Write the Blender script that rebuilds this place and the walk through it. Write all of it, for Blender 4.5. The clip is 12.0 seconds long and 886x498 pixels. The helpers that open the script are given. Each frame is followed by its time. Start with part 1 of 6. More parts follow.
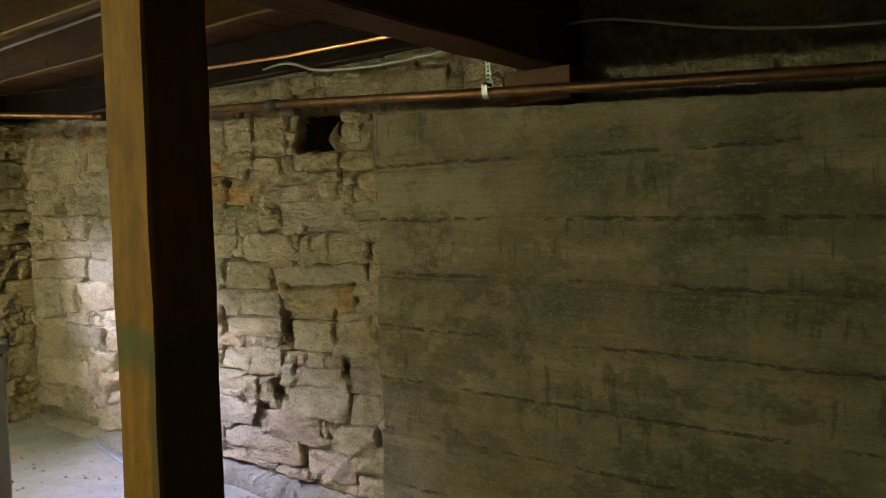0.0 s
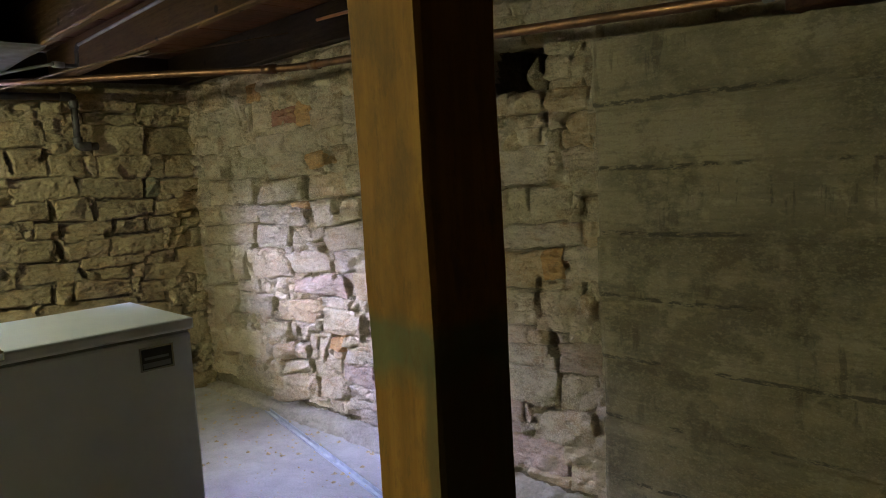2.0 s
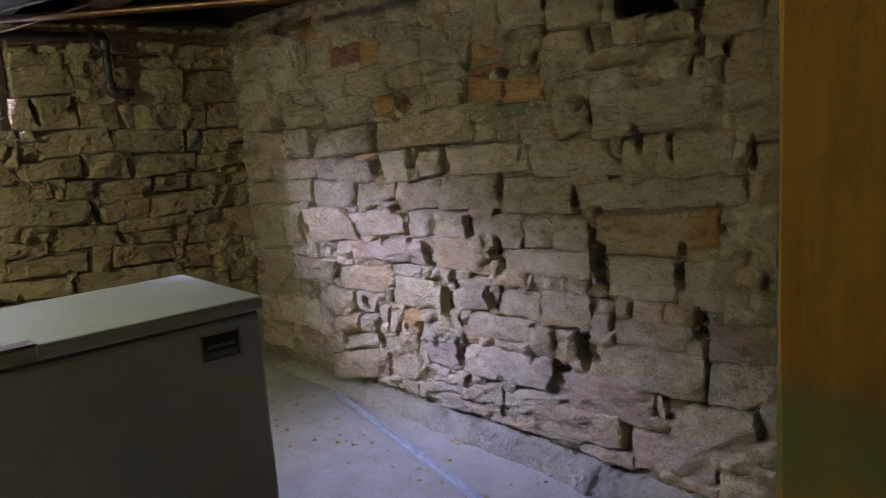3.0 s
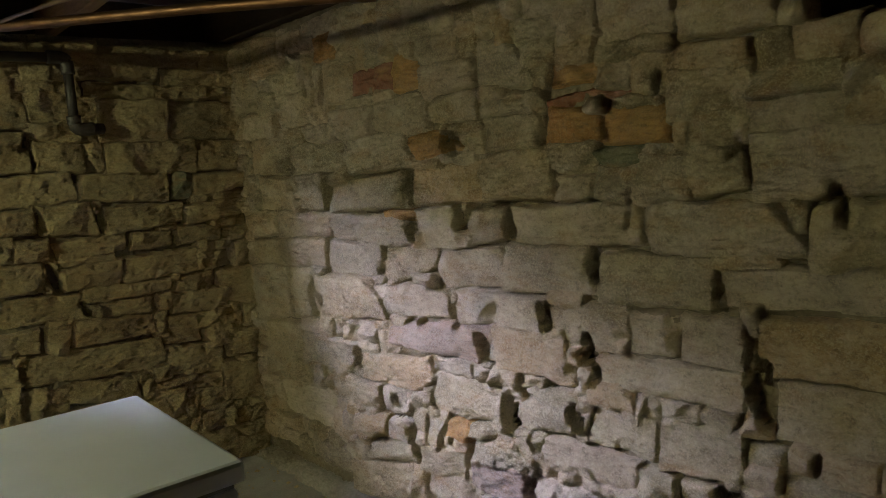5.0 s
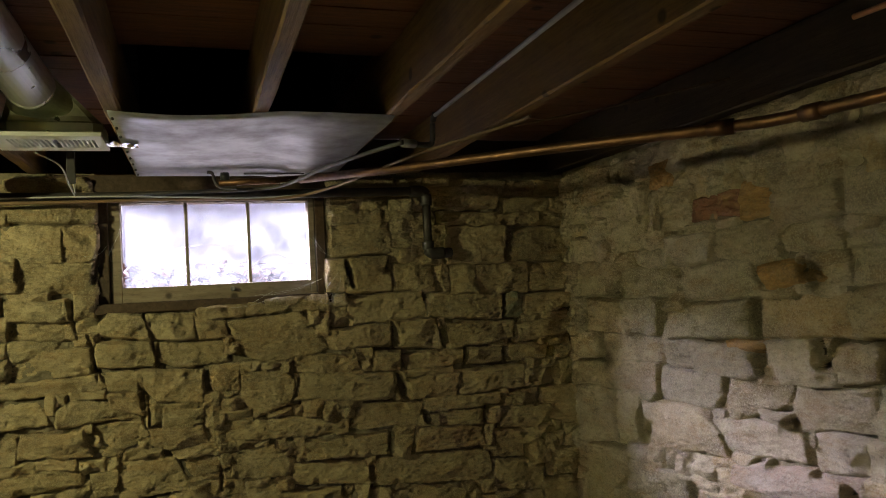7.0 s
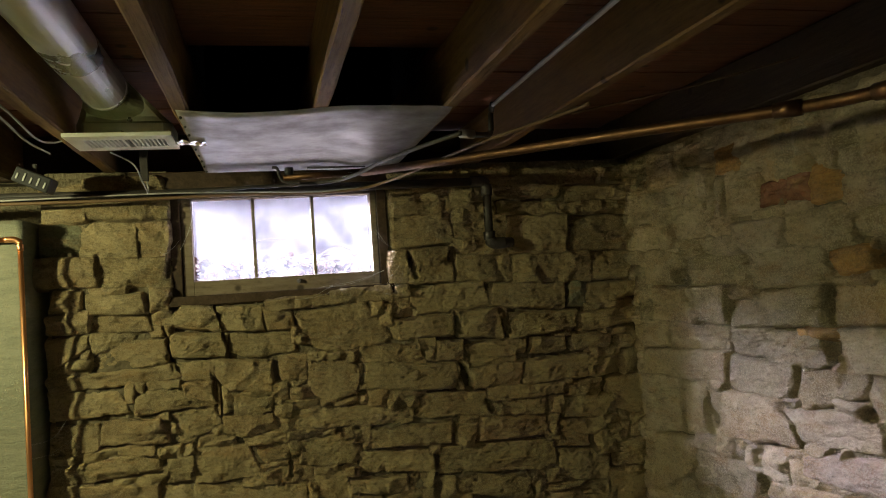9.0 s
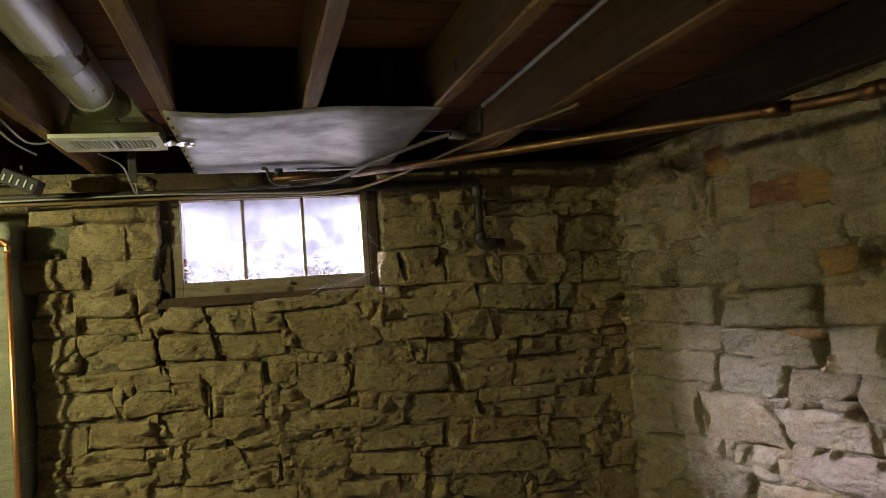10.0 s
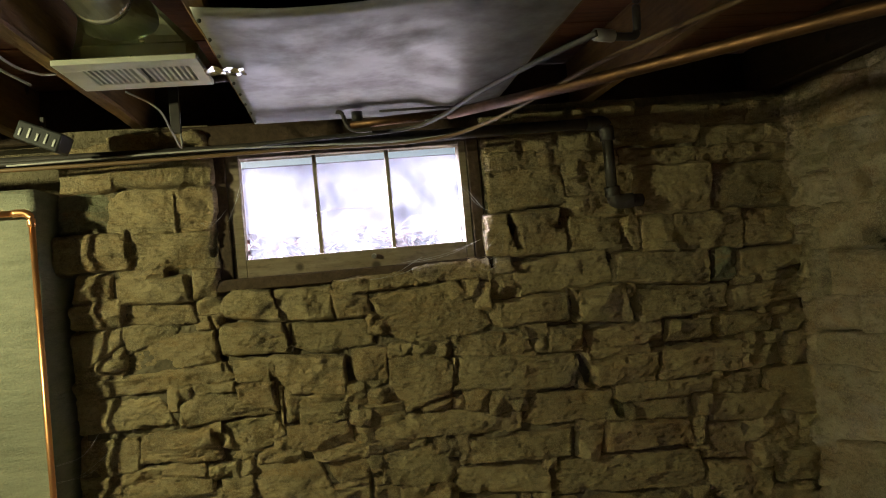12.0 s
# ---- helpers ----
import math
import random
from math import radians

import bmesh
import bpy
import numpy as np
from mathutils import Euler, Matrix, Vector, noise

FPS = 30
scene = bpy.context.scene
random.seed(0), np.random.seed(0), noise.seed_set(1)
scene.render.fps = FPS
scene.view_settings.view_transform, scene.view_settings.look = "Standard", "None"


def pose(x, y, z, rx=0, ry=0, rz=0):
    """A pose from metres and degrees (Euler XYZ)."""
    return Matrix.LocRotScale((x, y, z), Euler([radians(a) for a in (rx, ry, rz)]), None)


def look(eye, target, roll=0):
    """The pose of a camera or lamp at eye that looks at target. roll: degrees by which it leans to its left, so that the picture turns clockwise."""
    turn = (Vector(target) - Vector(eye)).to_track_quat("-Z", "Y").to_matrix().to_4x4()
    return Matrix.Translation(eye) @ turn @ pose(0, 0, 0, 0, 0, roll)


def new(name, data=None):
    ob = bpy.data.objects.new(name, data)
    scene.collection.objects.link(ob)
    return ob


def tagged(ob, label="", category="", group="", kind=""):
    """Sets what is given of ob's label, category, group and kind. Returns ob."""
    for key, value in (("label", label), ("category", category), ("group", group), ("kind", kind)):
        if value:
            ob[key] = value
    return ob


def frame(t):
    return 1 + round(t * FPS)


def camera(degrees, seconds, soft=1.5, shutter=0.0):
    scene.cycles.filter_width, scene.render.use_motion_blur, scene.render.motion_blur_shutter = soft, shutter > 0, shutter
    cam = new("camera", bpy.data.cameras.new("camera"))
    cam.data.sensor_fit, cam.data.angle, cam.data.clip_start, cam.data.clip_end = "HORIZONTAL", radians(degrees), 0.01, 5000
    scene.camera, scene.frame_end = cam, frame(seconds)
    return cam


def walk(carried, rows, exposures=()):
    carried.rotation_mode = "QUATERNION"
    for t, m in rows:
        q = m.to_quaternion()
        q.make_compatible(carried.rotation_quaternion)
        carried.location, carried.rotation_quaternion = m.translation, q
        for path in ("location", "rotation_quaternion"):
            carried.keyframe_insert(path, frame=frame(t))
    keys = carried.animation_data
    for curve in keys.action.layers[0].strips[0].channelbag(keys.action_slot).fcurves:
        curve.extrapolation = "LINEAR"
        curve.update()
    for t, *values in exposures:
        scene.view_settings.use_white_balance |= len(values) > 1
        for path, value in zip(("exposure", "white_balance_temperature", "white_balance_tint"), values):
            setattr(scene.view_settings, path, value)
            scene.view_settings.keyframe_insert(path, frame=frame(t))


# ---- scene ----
cam = camera(61.2, 12.0, soft=1.0)
METRES, EYE, TILT, LEAN, TURN = 3.2, 1.42, 0.0, 0.0, 37.3
EXPOSURE = 1.0
ROWS = [
    (0.0, 0.0, 0.0, 0.0, -0.07, -3.34, 1.22),
    (0.5, -0.0008, 0.0057, -0.0023, 0.24, -3.84, 1.44),
    (1.0, -0.0083, 0.0378, -0.0035, 2.36, -3.96, 2.1),
    (1.5, -0.0284, 0.0819, -0.0038, 6.11, -4.79, 2.86),
    (2.0, -0.1107, 0.1427, -0.0066, 9.67, -6.14, 3.33),
    (2.5, -0.1826, 0.2045, -0.0108, 11.7, -8.17, 3.47),
    (4.5, -0.3199, 0.5466, -0.0062, 9.98, -11.51, 3.82),
    (5.0, -0.3363, 0.5594, 0.0093, 12.56, -7.2, 3.81),
    (5.5, -0.3529, 0.5536, 0.0255, 17.78, -2.18, 3.45),
    (6.0, -0.3668, 0.5396, 0.0317, 24.71, 1.31, 3.19),
    (6.5, -0.3758, 0.5311, 0.0318, 30.3, 2.48, 2.92),
    (7.0, -0.3804, 0.5257, 0.0297, 34.41, 2.55, 2.98),
    (7.5, -0.3791, 0.5241, 0.0276, 36.77, 2.12, 3.11),
    (9.5, -0.3733, 0.5274, 0.0291, 39.5, 2.18, 3.65),
    (10.0, -0.3733, 0.529, 0.0284, 38.82, 2.18, 3.76),
    (10.5, -0.3762, 0.5356, 0.0279, 37.92, 2.17, 4.02),
    (11.0, -0.3886, 0.5789, 0.0263, 38.25, 2.18, 4.33),
    (11.5, -0.4501, 0.626, 0.0157, 40.13, 1.37, 4.76),
    (12.0, -0.5505, 0.6711, 0.0207, 45.02, 1.08, 5.17),
]
walk(cam, [(t, pose(0, 0, EYE, TILT, LEAN, TURN) @ pose(METRES * x, METRES * y, METRES * z, 90 + pitch, roll, yaw)) for t, x, y, z, yaw, pitch, roll in ROWS],
     [(0.0, EXPOSURE - 0.25, 6000, 12), (1.0, EXPOSURE - 0.30, 5900, 13), (1.5, EXPOSURE - 0.38, 5700, 14), (2.0, EXPOSURE - 0.62, 5500, 17), (2.5, EXPOSURE - 1.15, 5450, 22), (4.5, EXPOSURE - 1.35, 5700, 14),
      (5.5, EXPOSURE - 1.40, 6200, 12), (6.5, EXPOSURE - 1.47, 6400, 12), (9.5, EXPOSURE - 1.48, 6500, 11), (12.0, EXPOSURE - 1.45, 6400, 10)])

# ---- daylight and the lamp ----
world = bpy.data.worlds.new("sky")
scene.world = world
world.use_nodes = True
wn = world.node_tree.nodes
sky = wn.new("ShaderNodeTexSky")
sky.sky_type, sky.sun_disc = "NISHITA", False
SUN_DIR = Vector((1.9, 1.65, -1.05)).normalized()
sky.sun_elevation = math.asin(-SUN_DIR.z)
sky.sun_rotation = math.atan2(-SUN_DIR.x, -SUN_DIR.y)
world.node_tree.links.new(sky.outputs[0], wn["Background"].inputs[0])
wn["Background"].inputs[1].default_value = 0.14
sun = new("sun", bpy.data.lights.new("sun", "SUN"))
sun.data.energy, sun.data.angle, sun.data.color = 2.0, radians(20), (0.93, 0.92, 1.0)
sun.matrix_world = look((-12, -8, 8), Vector((-12, -8, 8)) + SUN_DIR)
skylight = new("skylight", bpy.data.lights.new("skylight", "AREA"))
skylight.data.shape, skylight.data.size, skylight.data.size_y = "RECTANGLE", 3.4, 1.6
skylight.data.energy, skylight.data.color = 13000.0, (0.74, 0.75, 1.0)
skylight.matrix_world = look((-7.30, -2.06, 3.68), (-5.5, 0.70, 1.76))
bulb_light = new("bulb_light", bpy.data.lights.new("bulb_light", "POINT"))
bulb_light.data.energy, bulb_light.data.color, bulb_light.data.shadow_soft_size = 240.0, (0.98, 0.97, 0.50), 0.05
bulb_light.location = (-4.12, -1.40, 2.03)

# ---- materials ----


class Mat:
    """A small builder for node materials in world-size coordinates."""

    def __init__(self, name, rough=0.8, metal=0.0):
        self.m = bpy.data.materials.new(name)
        self.m.use_nodes = True
        self.t = self.m.node_tree
        self.b = self.t.nodes["Principled BSDF"]
        self.b.inputs["Roughness"].default_value = rough
        self.b.inputs["Metallic"].default_value = metal
        self.pos = self.t.nodes.new("ShaderNodeNewGeometry").outputs["Position"]

    def link(self, a, b):
        self.t.links.new(a, b)

    def noise(self, scale, detail=5, stretch=(1, 1, 1), rough=0.6):
        mp = self.t.nodes.new("ShaderNodeMapping")
        mp.inputs["Scale"].default_value = stretch
        self.link(self.pos, mp.inputs["Vector"])
        n = self.t.nodes.new("ShaderNodeTexNoise")
        n.inputs["Scale"].default_value = scale
        n.inputs["Detail"].default_value = detail
        n.inputs["Roughness"].default_value = rough
        self.link(mp.outputs[0], n.inputs["Vector"])
        return n.outputs["Fac"]

    def voronoi(self, scale, stretch=(1, 1, 1)):
        mp = self.t.nodes.new("ShaderNodeMapping")
        mp.inputs["Scale"].default_value = stretch
        self.link(self.pos, mp.inputs["Vector"])
        n = self.t.nodes.new("ShaderNodeTexVoronoi")
        n.inputs["Scale"].default_value = scale
        self.link(mp.outputs[0], n.inputs["Vector"])
        return n.outputs["Distance"]

    def random(self):
        return self.t.nodes.new("ShaderNodeObjectInfo").outputs["Random"]

    def ramp(self, fac, stops):
        r = self.t.nodes.new("ShaderNodeValToRGB")
        e = r.color_ramp.elements
        while len(e) < len(stops):
            e.new(0.5)
        for el, (p, c) in zip(e, stops):
            el.position = p
            el.color = (*c, 1) if len(c) == 3 else c
        self.link(fac, r.inputs[0])
        return r.outputs[0]

    def mix(self, fac, a, b, mode="MIX"):
        n = self.t.nodes.new("ShaderNodeMix")
        n.data_type, n.blend_type = "RGBA", mode
        for sock, v in ((n.inputs["Factor"], fac), (n.inputs["A"], a), (n.inputs["B"], b)):
            if hasattr(v, "links"):
                self.link(v, sock)
            elif isinstance(v, (int, float)):
                sock.default_value = v
            else:
                sock.default_value = (*v, 1)
        return n.outputs["Result"]

    def grey(self, fac, lo, hi, a=0.0, b=1.0):
        n = self.t.nodes.new("ShaderNodeMapRange")
        for k, v in (("From Min", lo), ("From Max", hi), ("To Min", a), ("To Max", b)):
            n.inputs[k].default_value = v
        self.link(fac, n.inputs["Value"])
        return n.outputs[0]

    def colour(self, c):
        if hasattr(c, "links"):
            self.link(c, self.b.inputs["Base Color"])
        else:
            self.b.inputs["Base Color"].default_value = (*c, 1)

    def rough(self, fac):
        self.link(fac, self.b.inputs["Roughness"])

    def bump(self, pairs):
        last = None
        for fac, strength, dist in pairs:
            n = self.t.nodes.new("ShaderNodeBump")
            n.inputs["Strength"].default_value = strength
            n.inputs["Distance"].default_value = dist
            self.link(fac, n.inputs["Height"])
            if last:
                self.link(last, n.inputs["Normal"])
            last = n.outputs[0]
        self.link(last, self.b.inputs["Normal"])


def rock_mat(name, tones, grime, stretch=(3, 3, 14), bump=1.0, dust=(0.52, 0.47, 0.38), streaks=0.7, stain=(0.34, 0.21, 0.085)):
    k = Mat(name, 0.92)
    base = k.ramp(k.random(), tones)
    streak = k.noise(4.0, 8, stretch, 0.72)
    base = k.mix(streaks, base, k.ramp(streak, [(0.30, (0.17, 0.155, 0.13)), (0.5, (0.5, 0.49, 0.46)), (0.70, (0.84, 0.82, 0.78))]), "OVERLAY")
    patch = k.noise(9.0, 7, (1, 1, 1.4), 0.7)
    base = k.mix(k.grey(patch, 0.44, 0.62, 0, 0.5), base, dust)
    mid = k.noise(34.0, 7, (1, 1, 1.5), 0.75)
    base = k.mix(k.grey(mid, 0.52, 0.66, 0, 0.5), base, (0.10, 0.085, 0.058))
    blot = k.noise(4.0, 7, (1, 1, 1.5), 0.72)
    base = k.mix(k.grey(blot, 0.52, 0.66, 0, grime), base, (0.085, 0.08, 0.055))
    ochre = k.noise(5.5, 7, (1.1, 1.1, 2.6), 0.7)
    base = k.mix(k.grey(ochre, 0.53, 0.66, 0, 0.6), base, stain)
    strata = k.noise(3.0, 6, (1.5, 1.5, 22), 0.65)
    base = k.mix(k.grey(strata, 0.57, 0.68, 0, 0.25), base, (0.12, 0.095, 0.06))
    grain = k.noise(70.0, 6, (1, 1, 1.3), 0.78)
    base = k.mix(k.grey(grain, 0.51, 0.66, 0, 0.4), base, (0.09, 0.07, 0.04))
    fine = k.noise(150.0, 5, (1, 1, 1), 0.7)
    base = k.mix(k.grey(fine, 0.48, 0.64, 0.0, 0.6), base, dust)
    k.colour(base)
    k.bump([(patch, 0.8 * bump, 0.035), (mid, 0.8 * bump, 0.018), (streak, 0.6 * bump, 0.02), (strata, -0.6 * bump, 0.012), (grain, 0.9 * bump, 0.009), (fine, 0.6 * bump, 0.005)])
    return k.m


ROCK = rock_mat("rubble sandstone", [(0.0, (0.24, 0.175, 0.085)), (0.3, (0.34, 0.265, 0.135)), (0.6, (0.30, 0.205, 0.10)), (1.0, (0.42, 0.33, 0.175))], 0.55, dust=(0.47, 0.385, 0.225), streaks=0.45)
PALE_ROCK = rock_mat("pale dusty sandstone", [(0.0, (0.20, 0.15, 0.085)), (0.15, (0.41, 0.325, 0.205)), (0.3, (0.29, 0.235, 0.155)), (0.45, (0.38, 0.26, 0.14)), (0.6, (0.34, 0.275, 0.215)), (0.75, (0.25, 0.205, 0.125)), (0.88, (0.37, 0.28, 0.20)), (1.0, (0.47, 0.385, 0.27))],
                     0.42, (3, 3, 7), dust=(0.52, 0.43, 0.295), streaks=0.3, stain=(0.29, 0.175, 0.08))
ORANGE_ROCK = rock_mat("iron-stained orange stone", [(0.0, (0.30, 0.15, 0.05)), (1.0, (0.42, 0.24, 0.085))], 0.3, dust=(0.44, 0.28, 0.12))
RED_ROCK = rock_mat("reddish stone", [(0.0, (0.30, 0.205, 0.15)), (1.0, (0.33, 0.23, 0.17))], 0.3, dust=(0.40, 0.335, 0.265))
MOSS_ROCK = rock_mat("mossy green stone", [(0.0, (0.14, 0.145, 0.085)), (1.0, (0.20, 0.20, 0.12))], 0.5, dust=(0.27, 0.26, 0.17))
BRICK = rock_mat("dark red brick", [(0.0, (0.15, 0.055, 0.03)), (1.0, (0.20, 0.085, 0.045))], 0.3, (1, 1, 1), 0.5, dust=(0.24, 0.12, 0.07))


def mortar_mat(name, dark, light):
    k = Mat(name, 0.95)
    n = k.noise(4.0, 6)
    f = k.noise(60, 5)
    c = k.ramp(n, [(0.3, dark), (0.7, light)])
    k.colour(k.mix(k.grey(f, 0.35, 0.65, 0, 0.5), c, tuple(0.7 * v for v in dark)))
    g = k.noise(24, 6, (1, 1, 1), 0.75)
    k.bump([(n, 0.5, 0.04), (g, 1.0, 0.025), (f, 1.0, 0.012)])
    return k.m


MORTAR = mortar_mat("old lime mortar", (0.15, 0.118, 0.072), (0.31, 0.25, 0.165))
DARK_MORTAR = mortar_mat("dirty earth mortar", (0.13, 0.105, 0.062), (0.29, 0.24, 0.145))


def concrete_mat(name, a, b, c):
    k = Mat(name, 0.88)
    big = k.noise(1.6, 5, (1, 1, 1.6))
    grain = k.noise(7, 7, (1, 1, 5), 0.7)
    fine = k.noise(120, 3)
    col = k.ramp(big, [(0.3, a), (0.52, b), (0.72, c)])
    col = k.mix(k.grey(grain, 0.42, 0.68, 0, 0.6), col, tuple(0.62 * v for v in a))
    col = k.mix(k.grey(fine, 0.3, 0.7, 0, 0.35), col, tuple(1.15 * v for v in c))
    pits = k.grey(k.voronoi(38), 0.0, 0.16, 1, 0)
    col = k.mix(k.grey(pits, 0.3, 1.0, 0, 0.55), col, (0.07, 0.065, 0.05))
    k.colour(col)
    k.bump([(grain, 0.6, 0.015), (fine, 0.5, 0.005), (pits, -0.5, 0.01)])
    return k.m


def formed_concrete():
    """Concrete cast against rough boards: banded by board, streaked, ragged dark voids along the board joints."""
    k = Mat("board-formed concrete", 0.9)
    sep = k.t.nodes.new("ShaderNodeSeparateXYZ")
    k.link(k.pos, sep.inputs[0])

    def math_node(op, a, b):
        n = k.t.nodes.new("ShaderNodeMath")
        n.operation = op
        for sock, v in zip(n.inputs, (a, b)):
            if hasattr(v, "links"):
                k.link(v, sock)
            else:
                sock.default_value = v
        return n.outputs[0]
    wob = math_node("MULTIPLY_ADD", k.noise(3, 5), 0.03)
    k.link(sep.outputs["Z"], wob.node.inputs[2])
    saw = math_node("MODULO", math_node("ADD", wob, 0.164 - 0.015), 0.2185)
    off = math_node("ABSOLUTE", math_node("SUBTRACT", saw, 0.109), 0.0)
    near = k.grey(off, 0.098, 0.106)
    band = k.noise(1.0, 2, (0.15, 0.15, 4.6))
    big = k.noise(2.2, 6, (1, 1, 1.2), 0.65)
    streak = k.noise(9, 7, (0.5, 0.5, 5), 0.7)
    drip = k.noise(5, 6, (1.2, 1.2, 0.5), 0.7)
    fine = k.noise(95, 5, (1, 1, 1.5), 0.75)
    rag = k.noise(26, 6, (0.7, 0.7, 2.4), 0.75)
    col = k.ramp(band, [(0.36, (0.19, 0.148, 0.08)), (0.5, (0.275, 0.22, 0.125)), (0.64, (0.355, 0.29, 0.175))])
    col = k.mix(k.grey(big, 0.45, 0.64, 0, 0.7), col, (0.095, 0.076, 0.042))
    col = k.mix(k.grey(streak, 0.50, 0.68, 0, 0.4), col, (0.085, 0.075, 0.05))
    col = k.mix(k.grey(drip, 0.54, 0.66, 0, 0.45), col, (0.33, 0.275, 0.17))
    col = k.mix(k.grey(fine, 0.52, 0.68, 0, 0.6), col, (0.38, 0.32, 0.21))
    stain = math_node("MULTIPLY", k.grey(k.noise(3.2, 9, (1, 1, 1.7), 0.72), 0.50, 0.545), k.grey(k.noise(1.1, 3), 0.40, 0.55))
    col = k.mix(k.grey(stain, 0, 1, 0, 0.55), col, (0.075, 0.058, 0.032))
    lines = k.noise(13, 7, (0.22, 0.22, 5.5), 0.72)
    col = k.mix(k.grey(lines, 0.54, 0.64, 0, 0.25), col, (0.09, 0.072, 0.042))
    runs = math_node("MULTIPLY", k.grey(k.noise(11, 6, (2.2, 2.2, 0.35), 0.65), 0.54, 0.60), k.grey(k.noise(1.7, 3, (1, 1, 2)), 0.50, 0.58))
    col = k.mix(k.grey(runs, 0, 1, 0, 0.6), col, (0.07, 0.052, 0.03))
    crust = k.noise(44, 7, (0.8, 0.8, 1.5), 0.8)
    col = k.mix(k.grey(crust, 0.52, 0.62, 0, 0.5), col, (0.34, 0.28, 0.17))
    void = math_node("MULTIPLY", math_node("MULTIPLY", near, k.grey(rag, 0.44, 0.53)), k.grey(k.noise(3.1, 5), 0.42, 0.54))
    pit = k.noise(62, 5, (0.8, 0.8, 1.3), 0.75)
    col = k.mix(k.grey(void, 0.1, 0.6, 0, 0.8), col, (0.04, 0.033, 0.022))
    spot = math_node("MULTIPLY", k.grey(k.voronoi(9), 0.02, 0.06, 1, 0), k.grey(k.noise(3, 2), 0.5, 0.6))
    col = k.mix(k.grey(spot, 0, 1, 0, 0.8), col, (0.05, 0.045, 0.035))
    k.colour(col)
    col = k.mix(k.grey(pit, 0.54, 0.68, 0, 0.5), col, (0.10, 0.085, 0.055))
    k.colour(col)
    k.bump([(big, 0.5, 0.04), (pit, -1.0, 0.024), (lines, -0.4, 0.010), (crust, 0.8, 0.012), (streak, 0.8, 0.014), (void, -1.0, 0.025), (fine, 1.0, 0.008), (spot, -0.8, 0.012)])
    return k.m


CONCRETE = formed_concrete()
PALE_CONCRETE = concrete_mat("pale limewashed concrete", (0.15, 0.155, 0.11), (0.205, 0.21, 0.15), (0.25, 0.25, 0.185))
FLOOR_CONCRETE = concrete_mat("dusty floor concrete", (0.235, 0.217, 0.20), (0.30, 0.28, 0.26), (0.36, 0.34, 0.325))


def wood_mat(name, a, b, stretch, rough=0.7, dirt=0.4):
    k = Mat(name, rough)
    k.b.inputs["Specular IOR Level"].default_value = 0.2
    g = k.noise(9, 6, stretch, 0.65)
    col = k.ramp(g, [(0.3, a), (0.7, b)])
    col = k.mix(k.grey(k.random(), 0, 1, 0.0, 0.30), col, tuple(0.5 * v for v in a))
    col = k.mix(k.grey(k.noise(3.5, 5), 0.5, 0.72, 0, dirt), col, (0.03, 0.024, 0.018))
    col = k.mix(k.grey(k.voronoi(5.5), 0.07, 0.12, 0.85, 0), col, tuple(0.22 * v for v in a))
    col = k.mix(k.grey(k.noise(30, 6, tuple(0.5 + 0.5 * v for v in stretch), 0.7), 0.50, 0.68, 0, 0.5), col, tuple(0.4 * v for v in a))
    k.colour(col)
    k.bump([(g, 0.4, 0.006), (k.noise(90, 3), 0.2, 0.003)])
    return k.m


JOIST_WOOD = wood_mat("aged joist timber", (0.135, 0.072, 0.024), (0.25, 0.146, 0.05), (0.25, 6, 6))
GIRDER_WOOD = wood_mat("dark red girder timber", (0.10, 0.045, 0.025), (0.18, 0.085, 0.045), (6, 0.25, 6))
BOARD_WOOD = wood_mat("reddish floor boards", (0.11, 0.042, 0.020), (0.21, 0.085, 0.038), (6, 0.3, 6))
SILL_WOOD = wood_mat("old dark sill timber", (0.042, 0.027, 0.016), (0.085, 0.055, 0.034), (0.4, 4, 4))
FRAME_WOOD = wood_mat("dusty window timber", (0.16, 0.12, 0.08), (0.28, 0.23, 0.16), (4, 0.5, 4), 0.8)


